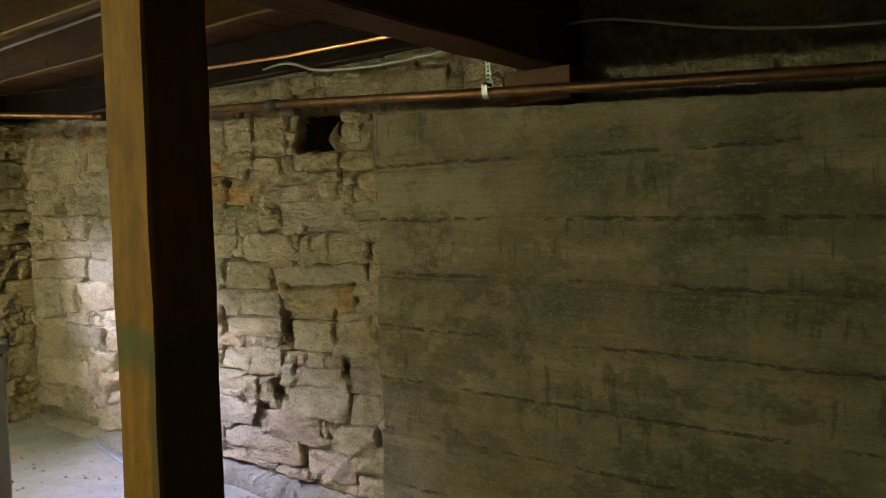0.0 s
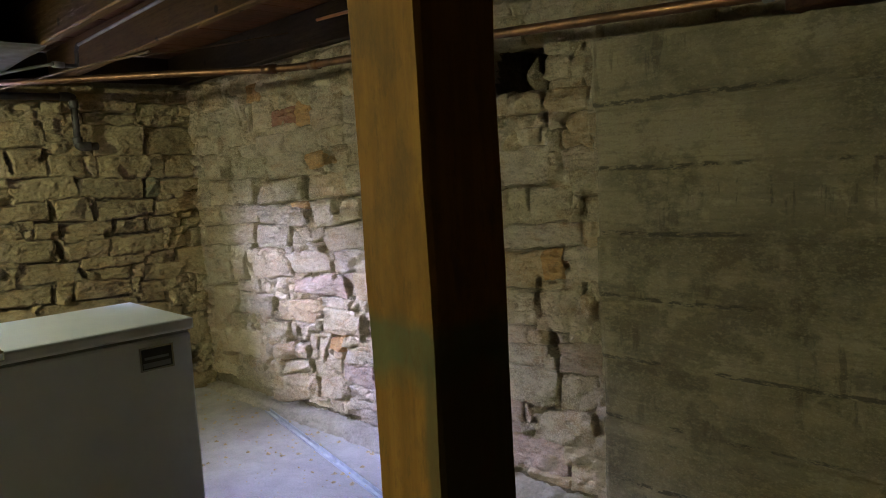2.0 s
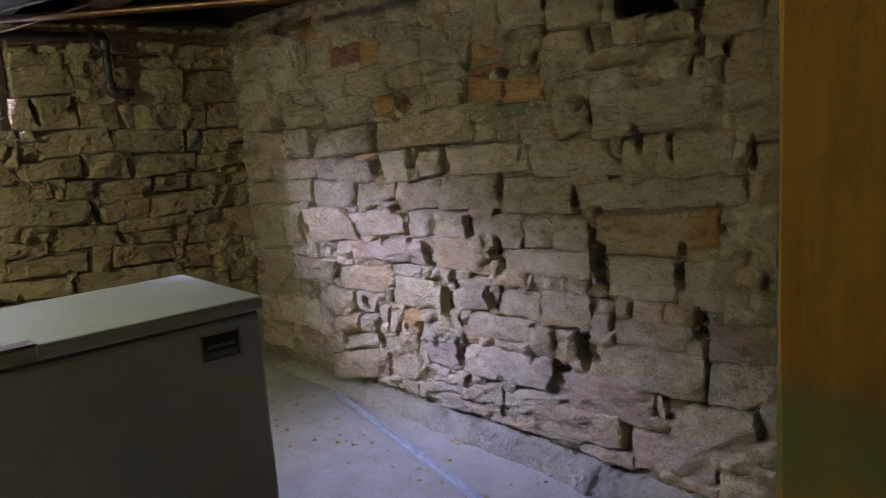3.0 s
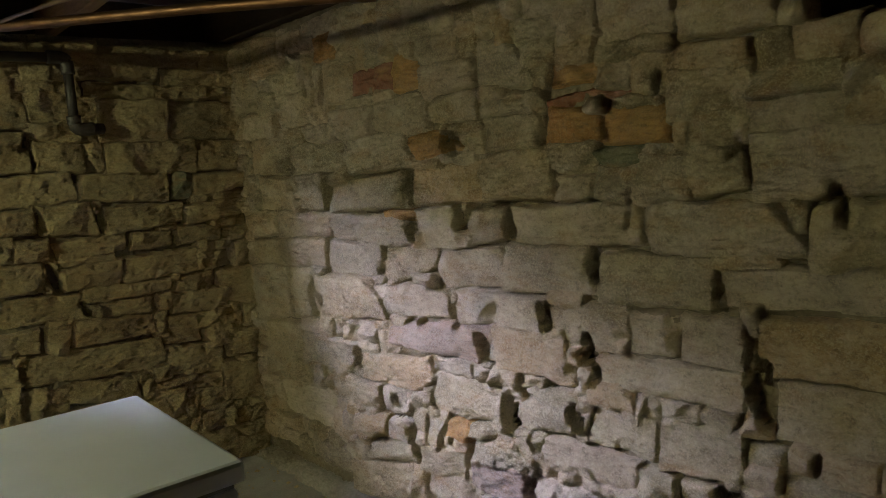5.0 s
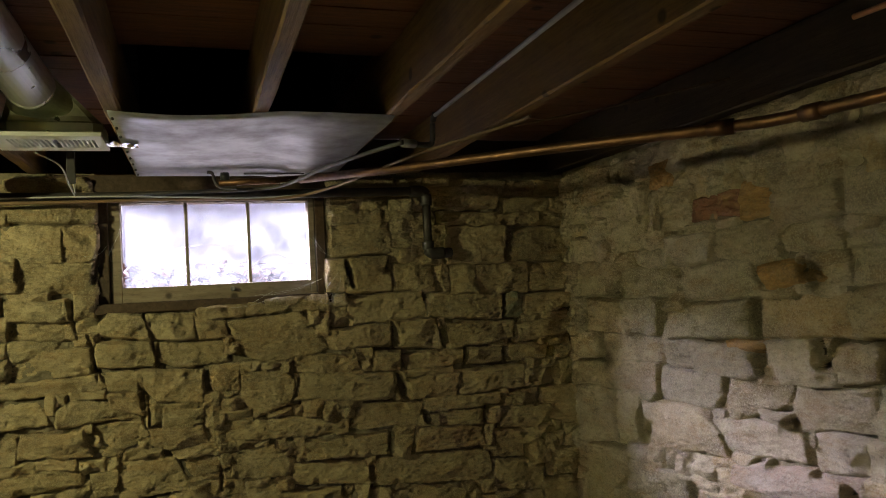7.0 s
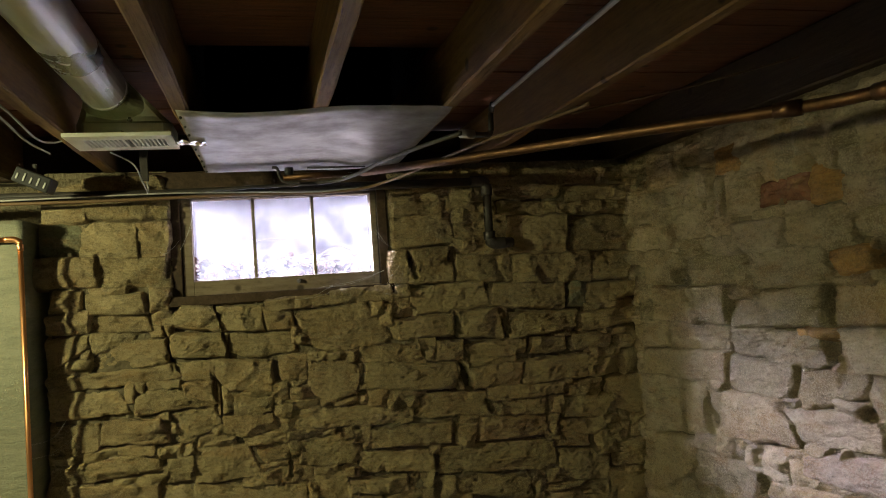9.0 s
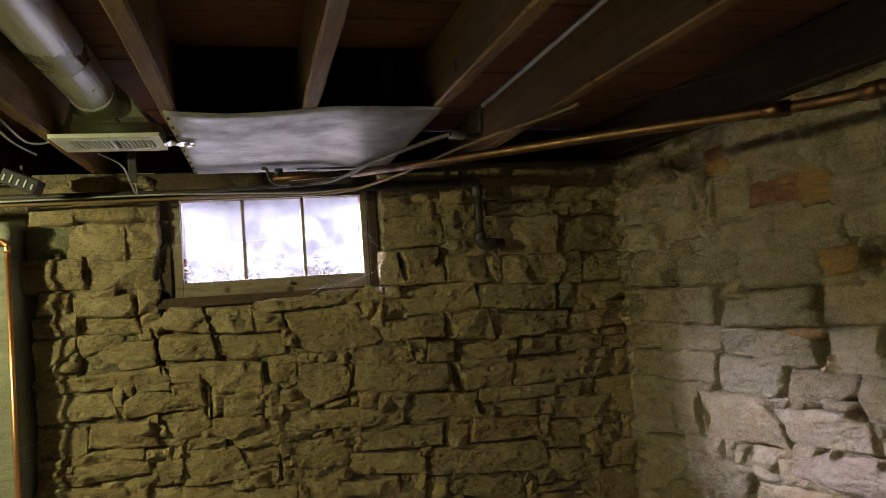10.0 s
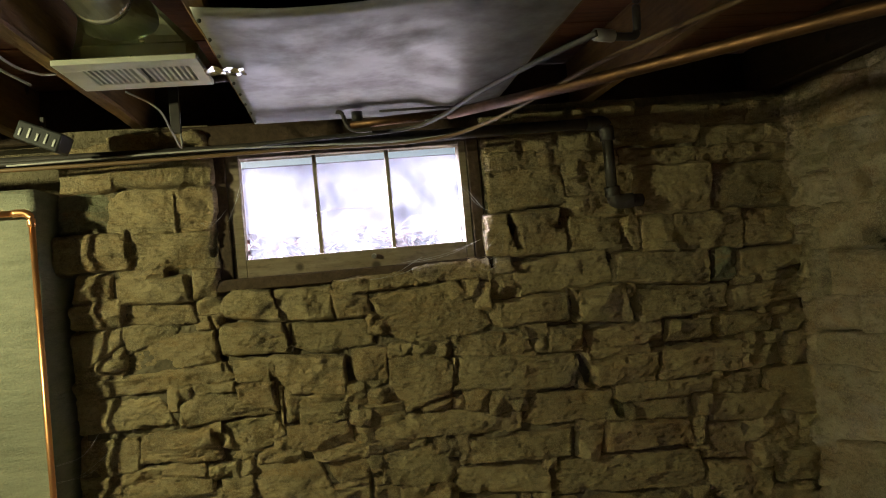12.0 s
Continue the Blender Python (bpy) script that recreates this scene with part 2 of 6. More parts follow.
def post_mat():
    k = Mat("yellow pine post", 0.85)
    k.b.inputs["Specular IOR Level"].default_value = 0.2
    g = k.noise(8, 6, (5, 5, 0.35), 0.6)
    col = k.ramp(g, [(0.3, (0.165, 0.074, 0.005)), (0.7, (0.255, 0.126, 0.010))])
    sep = k.t.nodes.new("ShaderNodeSeparateXYZ")
    k.link(k.pos, sep.inputs[0])
    w = k.noise(9, 3)
    add = k.t.nodes.new("ShaderNodeMath")
    add.operation = "MULTIPLY_ADD"
    k.link(w, add.inputs[0])
    add.inputs[1].default_value = 0.10
    k.link(sep.outputs["Z"], add.inputs[2])
    lo = k.grey(add.outputs[0], 1.155, 1.185)
    hi = k.grey(add.outputs[0], 1.235, 1.265, 1, 0)
    mul = k.t.nodes.new("ShaderNodeMath")
    mul.operation = "MULTIPLY"
    k.link(lo, mul.inputs[0])
    k.link(hi, mul.inputs[1])
    col = k.mix(k.grey(mul.outputs[0], 0, 1, 0, 0.8), col, (0.07, 0.085, 0.03))
    side = k.t.nodes.new("ShaderNodeMath")
    side.operation = "MULTIPLY_ADD"
    k.link(k.noise(6, 4, (1, 1, 1), 0.6), side.inputs[0])
    side.inputs[1].default_value = 0.05
    k.link(sep.outputs["X"], side.inputs[2])
    low = k.t.nodes.new("ShaderNodeMath")
    low.operation = "MULTIPLY"
    k.link(k.grey(side.outputs[0], -1.255, -1.243), low.inputs[0])
    k.link(k.grey(add.outputs[0], 1.19, 1.22, 1, 0), low.inputs[1])
    col = k.mix(k.grey(low.outputs[0], 0, 1, 0, 0.7), col, (0.06, 0.06, 0.022))
    col = k.mix(k.grey(k.noise(5, 7, (1.5, 1.5, 0.8), 0.7), 0.48, 0.66, 0, 0.7), col, (0.10, 0.055, 0.012))
    col = k.mix(k.grey(k.noise(60, 6, (1, 1, 0.3), 0.75), 0.52, 0.68, 0, 0.5), col, (0.09, 0.045, 0.01))
    col = k.mix(k.grey(k.noise(14, 3, (1, 1, 0.5)), 0.64, 0.72, 0, 0.8), col, (0.13, 0.06, 0.02))
    k.colour(col)
    k.bump([(g, 0.3, 0.004)])
    return k.m


POST_WOOD = post_mat()


def metal_mat(name, c, rough, dull, amount=0.5, scale=6, dent=0.12):
    k = Mat(name, rough, 1.0)
    n = k.noise(scale, 5)
    k.colour(k.mix(k.grey(n, 0.4, 0.7, 0, amount), c, dull))
    k.rough(k.grey(k.noise(scale * 2, 4), 0.3, 0.7, rough * 0.75, min(1.0, rough * 1.4)))
    k.bump([(k.noise(5, 3), dent, 0.01)])
    return k.m


COPPER = metal_mat("tarnished copper", (0.15, 0.078, 0.04), 0.46, (0.07, 0.042, 0.026), 0.9, 9)
BRIGHT_COPPER = metal_mat("bright copper", (0.85, 0.42, 0.20), 0.35, (0.6, 0.28, 0.12))
GALV = metal_mat("galvanised sheet", (0.36, 0.355, 0.34), 0.45, (0.19, 0.18, 0.165), 0.85, 5)
DUCT_METAL = metal_mat("shiny duct metal", (0.92, 0.93, 0.90), 0.30, (0.80, 0.82, 0.74), 0.3, 3, 0.01)
STRAP_METAL = metal_mat("zinc strap", (0.40, 0.40, 0.39), 0.45, (0.25, 0.25, 0.24))
CHROME = metal_mat("chrome", (0.8, 0.8, 0.82), 0.12, (0.6, 0.6, 0.6), 0.2)
IRON = Mat("black iron pipe", 0.6)
IRON.colour(IRON.ramp(IRON.noise(14), [(0.3, (0.018, 0.016, 0.015)), (0.7, (0.05, 0.04, 0.033))]))
IRON.bump([(IRON.noise(60), 0.3, 0.004)])
IRON = IRON.m


def plain(name, c, rough=0.5, spread=0.12, scale=8):
    k = Mat(name, rough)
    lo, hi = tuple(v * (1 - spread) for v in c), tuple(min(1, v * (1 + spread)) for v in c)
    k.colour(k.ramp(k.noise(scale), [(0.3, lo), (0.7, hi)]))
    k.bump([(k.noise(50, 3), 0.08, 0.004)])
    return k.m


ENAMEL = plain("greyed white enamel", (0.57, 0.59, 0.63), 0.40, 0.06, 5)
SEAL = plain("grey rubber seal", (0.14, 0.14, 0.13), 0.7)
BLACK = plain("black plastic", (0.018, 0.018, 0.018), 0.45)
# near-black colour stands in for the darkness inside the joist cavity
CAVITY_DARK = plain("black for cavity darkness", (0.006, 0.006, 0.006), 0.95)
WHITE_CABLE = plain("grey-white cable sheath", (0.30, 0.29, 0.27), 0.55)
BROWN_CABLE = plain("brown cable sheath", (0.13, 0.075, 0.032), 0.6)
VENT_PAINT = plain("cream register paint", (0.66, 0.65, 0.55), 0.5)
LEAF = plain("dead leaf", (0.07, 0.028, 0.018), 0.8, 0.6, 3)
TWIG = plain("pale twig", (0.25, 0.22, 0.18), 0.8)
EARTH = plain("leafy earth", (0.22, 0.19, 0.16), 0.95, 0.4, 12)
WELL = plain("weathered well concrete", (0.27, 0.28, 0.33), 0.95, 0.7, 3)
BOOT_METAL = metal_mat("greenish galvanised boot metal", (0.62, 0.66, 0.46), 0.36, (0.40, 0.44, 0.28), 0.6, 7)
STRIP_METAL = metal_mat("dull grey strip metal", (0.42, 0.44, 0.48), 0.6, (0.28, 0.29, 0.32))
COBWEB = plain("dusty cobweb", (0.6, 0.6, 0.58), 0.9)
FOOTING = mortar_mat("dusty footing concrete", (0.27, 0.235, 0.185), (0.46, 0.41, 0.34))
SAGE = plain("silver plate lettering", (0.20, 0.20, 0.20), 0.4)


def glass_mat():
    k = Mat("dusty old glass", 0.08)
    b = k.b
    b.inputs["Transmission Weight"].default_value = 1.0
    b.inputs["IOR"].default_value = 1.1
    dust = k.t.nodes.new("ShaderNodeBsdfTranslucent")
    dust.inputs["Color"].default_value = (0.8, 0.8, 0.82, 1)
    ms = k.t.nodes.new("ShaderNodeMixShader")
    k.link(k.grey(k.noise(5, 5), 0.35, 0.75, 0.005, 0.09), ms.inputs[0])
    k.link(b.outputs[0], ms.inputs[1])
    k.link(dust.outputs[0], ms.inputs[2])
    k.link(ms.outputs[0], k.t.nodes["Material Output"].inputs["Surface"])
    return k.m


GLASS = glass_mat()

# ---- building helpers ----


def link_mesh(name, verts, faces, material, parent=None, smooth=False):
    me = bpy.data.meshes.new(name)
    me.from_pydata(verts, [], faces)
    me.materials.append(material)
    if smooth:
        me.polygons.foreach_set("use_smooth", [True] * len(me.polygons))
    me.update()
    ob = new(name, me)
    ob.parent = parent
    return ob


def part(name, bm, material, parent=None, label="", smooth=False):
    me = bpy.data.meshes.new(name)
    bmesh.ops.recalc_face_normals(bm, faces=bm.faces[:])
    bm.to_mesh(me)
    bm.free()
    me.materials.append(material)
    if smooth:
        me.polygons.foreach_set("use_smooth", [True] * len(me.polygons))
    ob = new(name, me)
    ob.parent = parent
    if label:
        tagged(ob, label)
    return ob


def box(bm, lo, hi, bevel=0.0):
    lo, hi = Vector(lo), Vector(hi)
    made = bmesh.ops.create_cube(bm, size=1.0, matrix=Matrix.Translation((lo + hi) / 2) @ Matrix.Diagonal((*(hi - lo), 1)))
    if bevel:
        edges = {e for v in made["verts"] for e in v.link_edges}
        bmesh.ops.bevel(bm, geom=list(edges), offset=bevel, segments=2, affect="EDGES", profile=0.5)
    return bm


def boxes(name, spans, material, parent=None, label="", bevel=0.0):
    bm = bmesh.new()
    for lo, hi in spans:
        box(bm, lo, hi, bevel)
    return part(name, bm, material, parent, label)


def thing(name, label, category, at=(0, 0, 0), group="", kind=""):
    ob = new(name)
    ob.location = at
    ob.empty_display_size = 0.1
    return tagged(ob, label, category, group, kind)


def timber(name, lo, hi, material, axis, label, category, group="", sag=0.004, seed=0, kind=""):
    """A sawn timber with slightly wandering, worn edges along its axis."""
    rng = random.Random(seed)
    lo, hi = Vector(lo), Vector(hi)
    n = max(4, int((hi[axis] - lo[axis]) / 0.12))
    others = [i for i in range(3) if i != axis]
    r = 0.006
    verts, faces = [], []
    w, h = hi[others[0]] - lo[others[0]], hi[others[1]] - lo[others[1]]
    ring = [(r, 0), (w - r, 0), (w, r), (w, h - r), (w - r, h), (r, h), (0, h - r), (0, r)]
    for i in range(n + 1):
        base = lo[axis] + (hi[axis] - lo[axis]) * i / n
        for a, b in ring:
            p = [0, 0, 0]
            p[axis] = base
            p[others[0]] = lo[others[0]] + a + rng.uniform(-sag, sag) * 0.5
            p[others[1]] = lo[others[1]] + b + rng.uniform(-sag, sag) * 0.5
            verts.append(p)
    m = len(ring)
    for i in range(n):
        for j in range(m):
            faces.append((i * m + j, i * m + (j + 1) % m, (i + 1) * m + (j + 1) % m, (i + 1) * m + j))
    faces.append(tuple(range(m)))
    faces.append(tuple(range(n * m, n * m + m)))
    bm = bmesh.new()
    vs = [bm.verts.new(v) for v in verts]
    for f in faces:
        bm.faces.new([vs[k] for k in f])
    ob = part(name, bm, material)
    return tagged(ob, label, category, group, kind)


def tube_mesh(bm, pts, radius, sides=12):
    """A closed tube along a line of points."""
    pts = [Vector(p) for p in pts]
    rings = []
    up = Vector((0, 0, 1))
    for i, p in enumerate(pts):
        d = (pts[min(i + 1, len(pts) - 1)] - pts[max(i - 1, 0)]).normalized()
        a = d.cross(up if abs(d.z) < 0.95 else Vector((1, 0, 0))).normalized()
        b = a.cross(d).normalized()
        rings.append([bm.verts.new(p + radius * (math.cos(2 * math.pi * k / sides) * a + math.sin(2 * math.pi * k / sides) * b)) for k in range(sides)])
    for r0, r1 in zip(rings, rings[1:]):
        for k in range(sides):
            bm.faces.new((r0[k], r0[(k + 1) % sides], r1[(k + 1) % sides], r1[k]))
    bm.faces.new(rings[0])
    bm.faces.new(rings[-1])
    return bm


def smooth_line(pts, n=8):
    """A Catmull-Rom line through the points."""
    p = [Vector(q) for q in pts]
    p = [2 * p[0] - p[1]] + p + [2 * p[-1] - p[-2]]
    out = []
    for i in range(1, len(p) - 2):
        for j in range(n):
            t = j / n
            a, b, c, d = p[i - 1], p[i], p[i + 1], p[i + 2]
            out.append(0.5 * (2 * b + (c - a) * t + (2 * a - 5 * b + 4 * c - d) * t * t + (3 * b - a - 3 * c + d) * t ** 3))
    out.append(p[-2])
    return out


def tube(name, pts, radius, material, parent=None, label="", sides=12, smooth_path=False):
    bm = bmesh.new()
    tube_mesh(bm, smooth_line(pts) if smooth_path else pts, radius, sides)
    return part(name, bm, material, parent, label, True)


# ---- shell of the cellar ----
FACE_X, FACE_Y, TOP = -5.40, 2.385, 2.05
WINDOW_SIDE, LONG_SIDE = 0, 1
WIN = (0.215, 1.18, 1.475, 1.95)
HOLE = (-2.66, -2.36, 1.67, 1.865)

ground = boxes("floor", [((-6.0, -5.6, -0.2), (5.0, 3.0, 0.0))], FLOOR_CONCRETE)
tagged(ground, "dusty grey concrete cellar floor with grit", "floor", kind="structure")

wall_west = boxes("wall_west", [((-5.62, -0.27, -0.2), (-5.48, WIN[0], TOP)), ((-5.765, -0.33, -0.2), (-5.62, -0.272, TOP)), ((-5.95, -0.27, -0.2), (-5.62, WIN[0], 1.2)), ((-5.95, WIN[1], -0.2), (-5.48, 2.9, TOP)),
                                ((-5.95, WIN[0], -0.2), (-5.48, WIN[1], WIN[2])), ((-5.62, WIN[0], WIN[3]), (-5.48, WIN[1], TOP)),
                                ((-5.95, -5.4, -0.2), (-5.765, -0.272, 2.34)), ((-5.765, -5.4, TOP), (-5.665, -0.272, 2.34))], DARK_MORTAR)
tagged(wall_west, "rough coursed sandstone rubble wall round a small window", "wall", kind="structure")
wall_north = boxes("wall_north", [((-5.48, 2.45, -0.2), (HOLE[0], 2.9, TOP)), ((HOLE[1], 2.45, -0.2), (-2.11, 2.9, TOP)),
                                  ((HOLE[0], 2.45, -0.2), (HOLE[1], 2.9, HOLE[2])), ((HOLE[0], 2.45, HOLE[3]), (HOLE[1], 2.9, TOP)),
                                  ((HOLE[0], 2.80, HOLE[2]), (HOLE[1], 2.9, HOLE[3])), ((-2.11, 2.45, 1.72), (-1.46, 2.56, TOP)), ((-2.11, 2.56, -0.2), (5.0, 2.9, 2.27))], DARK_MORTAR)
tagged(wall_north, "pale mortared sandstone rubble wall with a dark hole", "wall", kind="structure")
# unseen walls added to close the cellar, set far off to lessen bounced light
unseen_wall_south = boxes("unseen_wall_south", [((-5.95, -5.6, -0.2), (5.0, -5.4, 2.27))], CONCRETE)
tagged(unseen_wall_south, "unseen plain concrete wall added to close the cellar", "wall", kind="structure")
unseen_wall_east = boxes("unseen_wall_east", [((4.8, -5.4, -0.2), (5.0, 2.9, 2.27))], CONCRETE)
tagged(unseen_wall_east, "unseen plain concrete wall added to close the cellar", "wall", kind="structure")


def board_ceiling():
    bm = bmesh.new()
    rng = random.Random(4)
    x = -5.655
    while x < 5.0:
        w = 0.135
        runs = [(-5.5, 2.9)]
        if -5.45 < x < -4.36:
            runs = [(-5.5, 0.40), (1.235, 2.9)]
        for a, b in runs:
            z = 2.25 + rng.uniform(0, 0.004)
            box(bm, (x, a, z), (x + w - 0.004, b, z + 0.03))
        x += w
    box(bm, (-5.66, -5.6, 2.29), (-5.44, 2.95, 2.34))
    box(bm, (-4.36, -5.6, 2.29), (5.0, 2.95, 2.34))
    box(bm, (-5.44, -5.6, 2.29), (-4.36, 0.40, 2.34))
    box(bm, (-5.44, 1.235, 2.29), (-4.36, 2.95, 2.34))
    return tagged(part("ceiling", bm, BOARD_WOOD), "reddish brown boarded underside of the floor above", "ceiling", kind="structure")


board_ceiling()
# added panels round the opening; its darkness is put into their black colour
shaft = thing("duct_cavity", "cavity open between the joists, its darkness given as black panels", "cavity", kind="structure")
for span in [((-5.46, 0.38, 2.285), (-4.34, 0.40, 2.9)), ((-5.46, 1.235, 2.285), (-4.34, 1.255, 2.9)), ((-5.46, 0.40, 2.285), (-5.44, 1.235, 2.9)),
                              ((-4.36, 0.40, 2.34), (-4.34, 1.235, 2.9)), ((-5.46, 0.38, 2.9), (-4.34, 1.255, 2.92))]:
    boxes("panel", [span], CAVITY_DARK, shaft)

GIRDER_X = (-1.40, -1.25)
for k in range(-13, 4):
    yc = 0.395 + 0.41 * k
    timber("joist", (-5.60, yc - 0.024, TOP), (GIRDER_X[0] - 0.003, yc + 0.024, 2.247), JOIST_WOOD, 0, "rough sawn brown timber floor joist", "joist", "floor joists", seed=50 + k)
    timber("joist", (GIRDER_X[1] + 0.003, yc - 0.024, TOP), (4.79, yc + 0.024, 2.247), JOIST_WOOD, 0, "rough sawn brown timber floor joist", "joist", "floor joists", seed=80 + k)
timber("girder", (GIRDER_X[0], -5.39, 1.89), (GIRDER_X[1], 2.53, 2.247), GIRDER_WOOD, 1, "heavy dark red timber girder under the joists", "girder", seed=3)
timber("sill_beam", (-5.60, 2.36, 2.053), (-1.42, 2.60, 2.247), SILL_WOOD, 0, "old dark timber sill on the stone wall", "beam", seed=5)
timber("rim_beam", (-5.66, -5.39, 2.053), (-5.61, 2.88, 2.247), SILL_WOOD, 1, "old dark timber rim on the window wall", "beam", seed=6)
boxes("bearing_block", [((-1.45, 2.30, 1.775), (-1.20, 2.55, 1.887))], GIRDER_WOOD, bevel=0.004)
tagged(bpy.data.objects["bearing_block"], "reddish wooden block bearing the girder's end", "block")


def post():
    ob = timber("post", (-1.385, 0.76, 0.0), (-1.245, 0.90, 1.887), POST_WOOD, 2, "square yellow pine post with a green stain", "post", seed=9)
    return ob


post()


def concrete_wall():
    """Board-formed concrete: seven board courses, each set a little in or out, with lips of grout at the joints."""
    rng = random.Random(12)
    x0, x1 = -2.11, 4.79
    joints = [-0.02, 0.27, 0.48, 0.70, 0.92, 1.13, 1.36, 1.57, 1.90]
    offs = [rng.choice((-1, 1)) * rng.uniform(0.003, 0.009) for _ in joints]
    levels = sorted({round(-0.02 + 1.84 * k / 90, 4) for k in range(91)} | {round(q + e, 4) for q in joints[1:-1] for e in (-0.012, -0.007, -0.003, 0.0, 0.003, 0.007, 0.012)})
    nx, nz = 320, len(levels) - 1
    verts, faces = [], []
    for i in range(nx + 1):
        x = x0 + (x1 - x0) * (i / nx) ** 1.3
        top = 1.80 - 0.05 * (x - x0) + 0.012 * noise.noise((x * 6, 0, 3)) + 0.008 * noise.noise((x * 25, 0, 9))
        top = max(top, 1.70)
        for j in range(nz + 1):
            z = min(levels[j], top - 0.0004 * (nz - j))
            b = max(k for k in range(len(joints) - 1) if z >= joints[k] - 1e-6)
            d = offs[b] + 0.007 * noise.noise((x * 1.6, z * 9, b * 7.0)) + 0.003 * noise.noise((x * 17, z * 40, 2))
            near = min(abs(z - q) for q in joints)
            lip = math.exp(-(near / 0.007) ** 2)
            q = min(joints, key=lambda v: abs(v - z))
            d += lip * (0.016 * noise.noise((x * 4, 0, q * 50.0)) + 0.010 * noise.noise((x * 22, 0, q * 31.0)) - 0.004)
            edge = math.exp(-((x - x0) / 0.012) ** 2)
            verts.append((x + edge * 0.012 * noise.noise((0, z * 9, 4)), 2.31 - d + edge * 0.012, z))
    for i in range(nx):
        for j in range(nz):
            a = i * (nz + 1) + j
            faces.append((a, a + nz + 1, a + nz + 2, a + 1))
    n = len(verts)
    for i in range(nx + 1):
        v = verts[i * (nz + 1) + nz]
        verts.append((v[0], 2.57, v[2] - 0.01))
    for i in range(nx):
        a, b = i * (nz + 1) + nz, (i + 1) * (nz + 1) + nz
        faces.append((a, b, n + i + 1, n + i))
    m = len(verts)
    for j in range(nz + 1):
        v = verts[j]
        verts.append((v[0], 2.57, v[2]))
    for j in range(nz):
        faces.append((j, j + 1, m + j + 1, m + j))
    ob = link_mesh("wall_concrete", verts, faces, CONCRETE, None, True)
    return tagged(ob, "olive grey board-formed concrete retaining wall", "wall", kind="structure")


concrete_wall()

# ---- rubble masonry ----
stones = {WINDOW_SIDE: [], LONG_SIDE: []}
gaps = {WINDOW_SIDE: [], LONG_SIDE: []}


def stone(side, *corners, rock=None):
    """Notes one stone by the corners of its face, along and up its wall."""
    stones[side].append((list(corners), rock))


def gap(side, u, z, width, height):
    """Notes an open joint from which the mortar has fallen out."""
    gaps[side].append((u, z, width, height))


stone(WINDOW_SIDE, (1.80, 2.01), (2.08, 2.00), (2.08, 1.94), (1.80, 1.94))
stone(WINDOW_SIDE, (2.08, 2.00), (2.24, 2.00), (2.24, 1.93), (2.08, 1.94))
stone(WINDOW_SIDE, (2.24, 2.00), (2.41, 2.00), (2.41, 1.93), (2.24, 1.93))
stone(WINDOW_SIDE, (1.68, 1.97), (2.03, 1.98), (2.03, 1.88), (1.68, 1.88))
stone(WINDOW_SIDE, (1.20, 1.93), (1.33, 1.93), (1.33, 1.87), (1.20, 1.87))
stone(WINDOW_SIDE, (1.33, 1.93), (1.47, 1.93), (1.47, 1.87), (1.33, 1.87))
stone(WINDOW_SIDE, (-0.12, 1.92), (0.21, 1.91), (0.21, 1.84), (-0.12, 1.85))
stone(WINDOW_SIDE, (2.07, 1.92), (2.31, 1.91), (2.31, 1.85), (2.07, 1.85))
stone(WINDOW_SIDE, (2.31, 1.91), (2.45, 1.91), (2.45, 1.85), (2.31, 1.85))
stone(WINDOW_SIDE, (1.73, 1.85), (2.02, 1.84), (2.02, 1.79), (1.73, 1.80))
stone(WINDOW_SIDE, (2.02, 1.84), (2.25, 1.84), (2.25, 1.79), (2.02, 1.79))
stone(WINDOW_SIDE, (-0.30, 1.84), (-0.14, 1.83), (-0.14, 1.69), (-0.30, 1.70), rock=MOSS_ROCK)
stone(WINDOW_SIDE, (2.25, 1.84), (2.45, 1.83), (2.45, 1.78), (2.25, 1.79))
stone(WINDOW_SIDE, (-0.14, 1.83), (0.08, 1.82), (0.08, 1.68), (-0.14, 1.69))
stone(WINDOW_SIDE, (0.08, 1.82), (0.21, 1.82), (0.21, 1.68), (0.08, 1.68))
stone(WINDOW_SIDE, (1.20, 1.80), (1.48, 1.81), (1.48, 1.67), (1.20, 1.66))
stone(WINDOW_SIDE, (1.76, 1.78), (2.06, 1.77), (2.06, 1.60), (1.76, 1.61))
stone(WINDOW_SIDE, (2.07, 1.76), (2.43, 1.76), (2.43, 1.60), (2.07, 1.60))
stone(WINDOW_SIDE, (-0.32, 1.68), (-0.08, 1.68), (-0.08, 1.56), (-0.32, 1.57))
stone(WINDOW_SIDE, (-0.08, 1.68), (0.21, 1.67), (0.21, 1.54), (-0.08, 1.56))
stone(WINDOW_SIDE, (1.18, 1.64), (1.47, 1.64), (1.47, 1.49), (1.18, 1.49))
stone(WINDOW_SIDE, (1.49, 1.61), (1.68, 1.61), (1.68, 1.48), (1.49, 1.49))
stone(WINDOW_SIDE, (1.68, 1.61), (1.76, 1.61), (1.76, 1.48), (1.68, 1.48))
stone(WINDOW_SIDE, (1.77, 1.59), (1.90, 1.59), (1.90, 1.46), (1.77, 1.47))
stone(WINDOW_SIDE, (1.90, 1.59), (2.17, 1.59), (2.17, 1.45), (1.90, 1.46))
stone(WINDOW_SIDE, (2.18, 1.58), (2.42, 1.58), (2.42, 1.46), (2.18, 1.46))
stone(WINDOW_SIDE, (-0.25, 1.54), (-0.15, 1.54), (-0.16, 1.46), (-0.27, 1.46))
stone(WINDOW_SIDE, (0.13, 1.54), (0.20, 1.53), (0.19, 1.44), (0.12, 1.44))
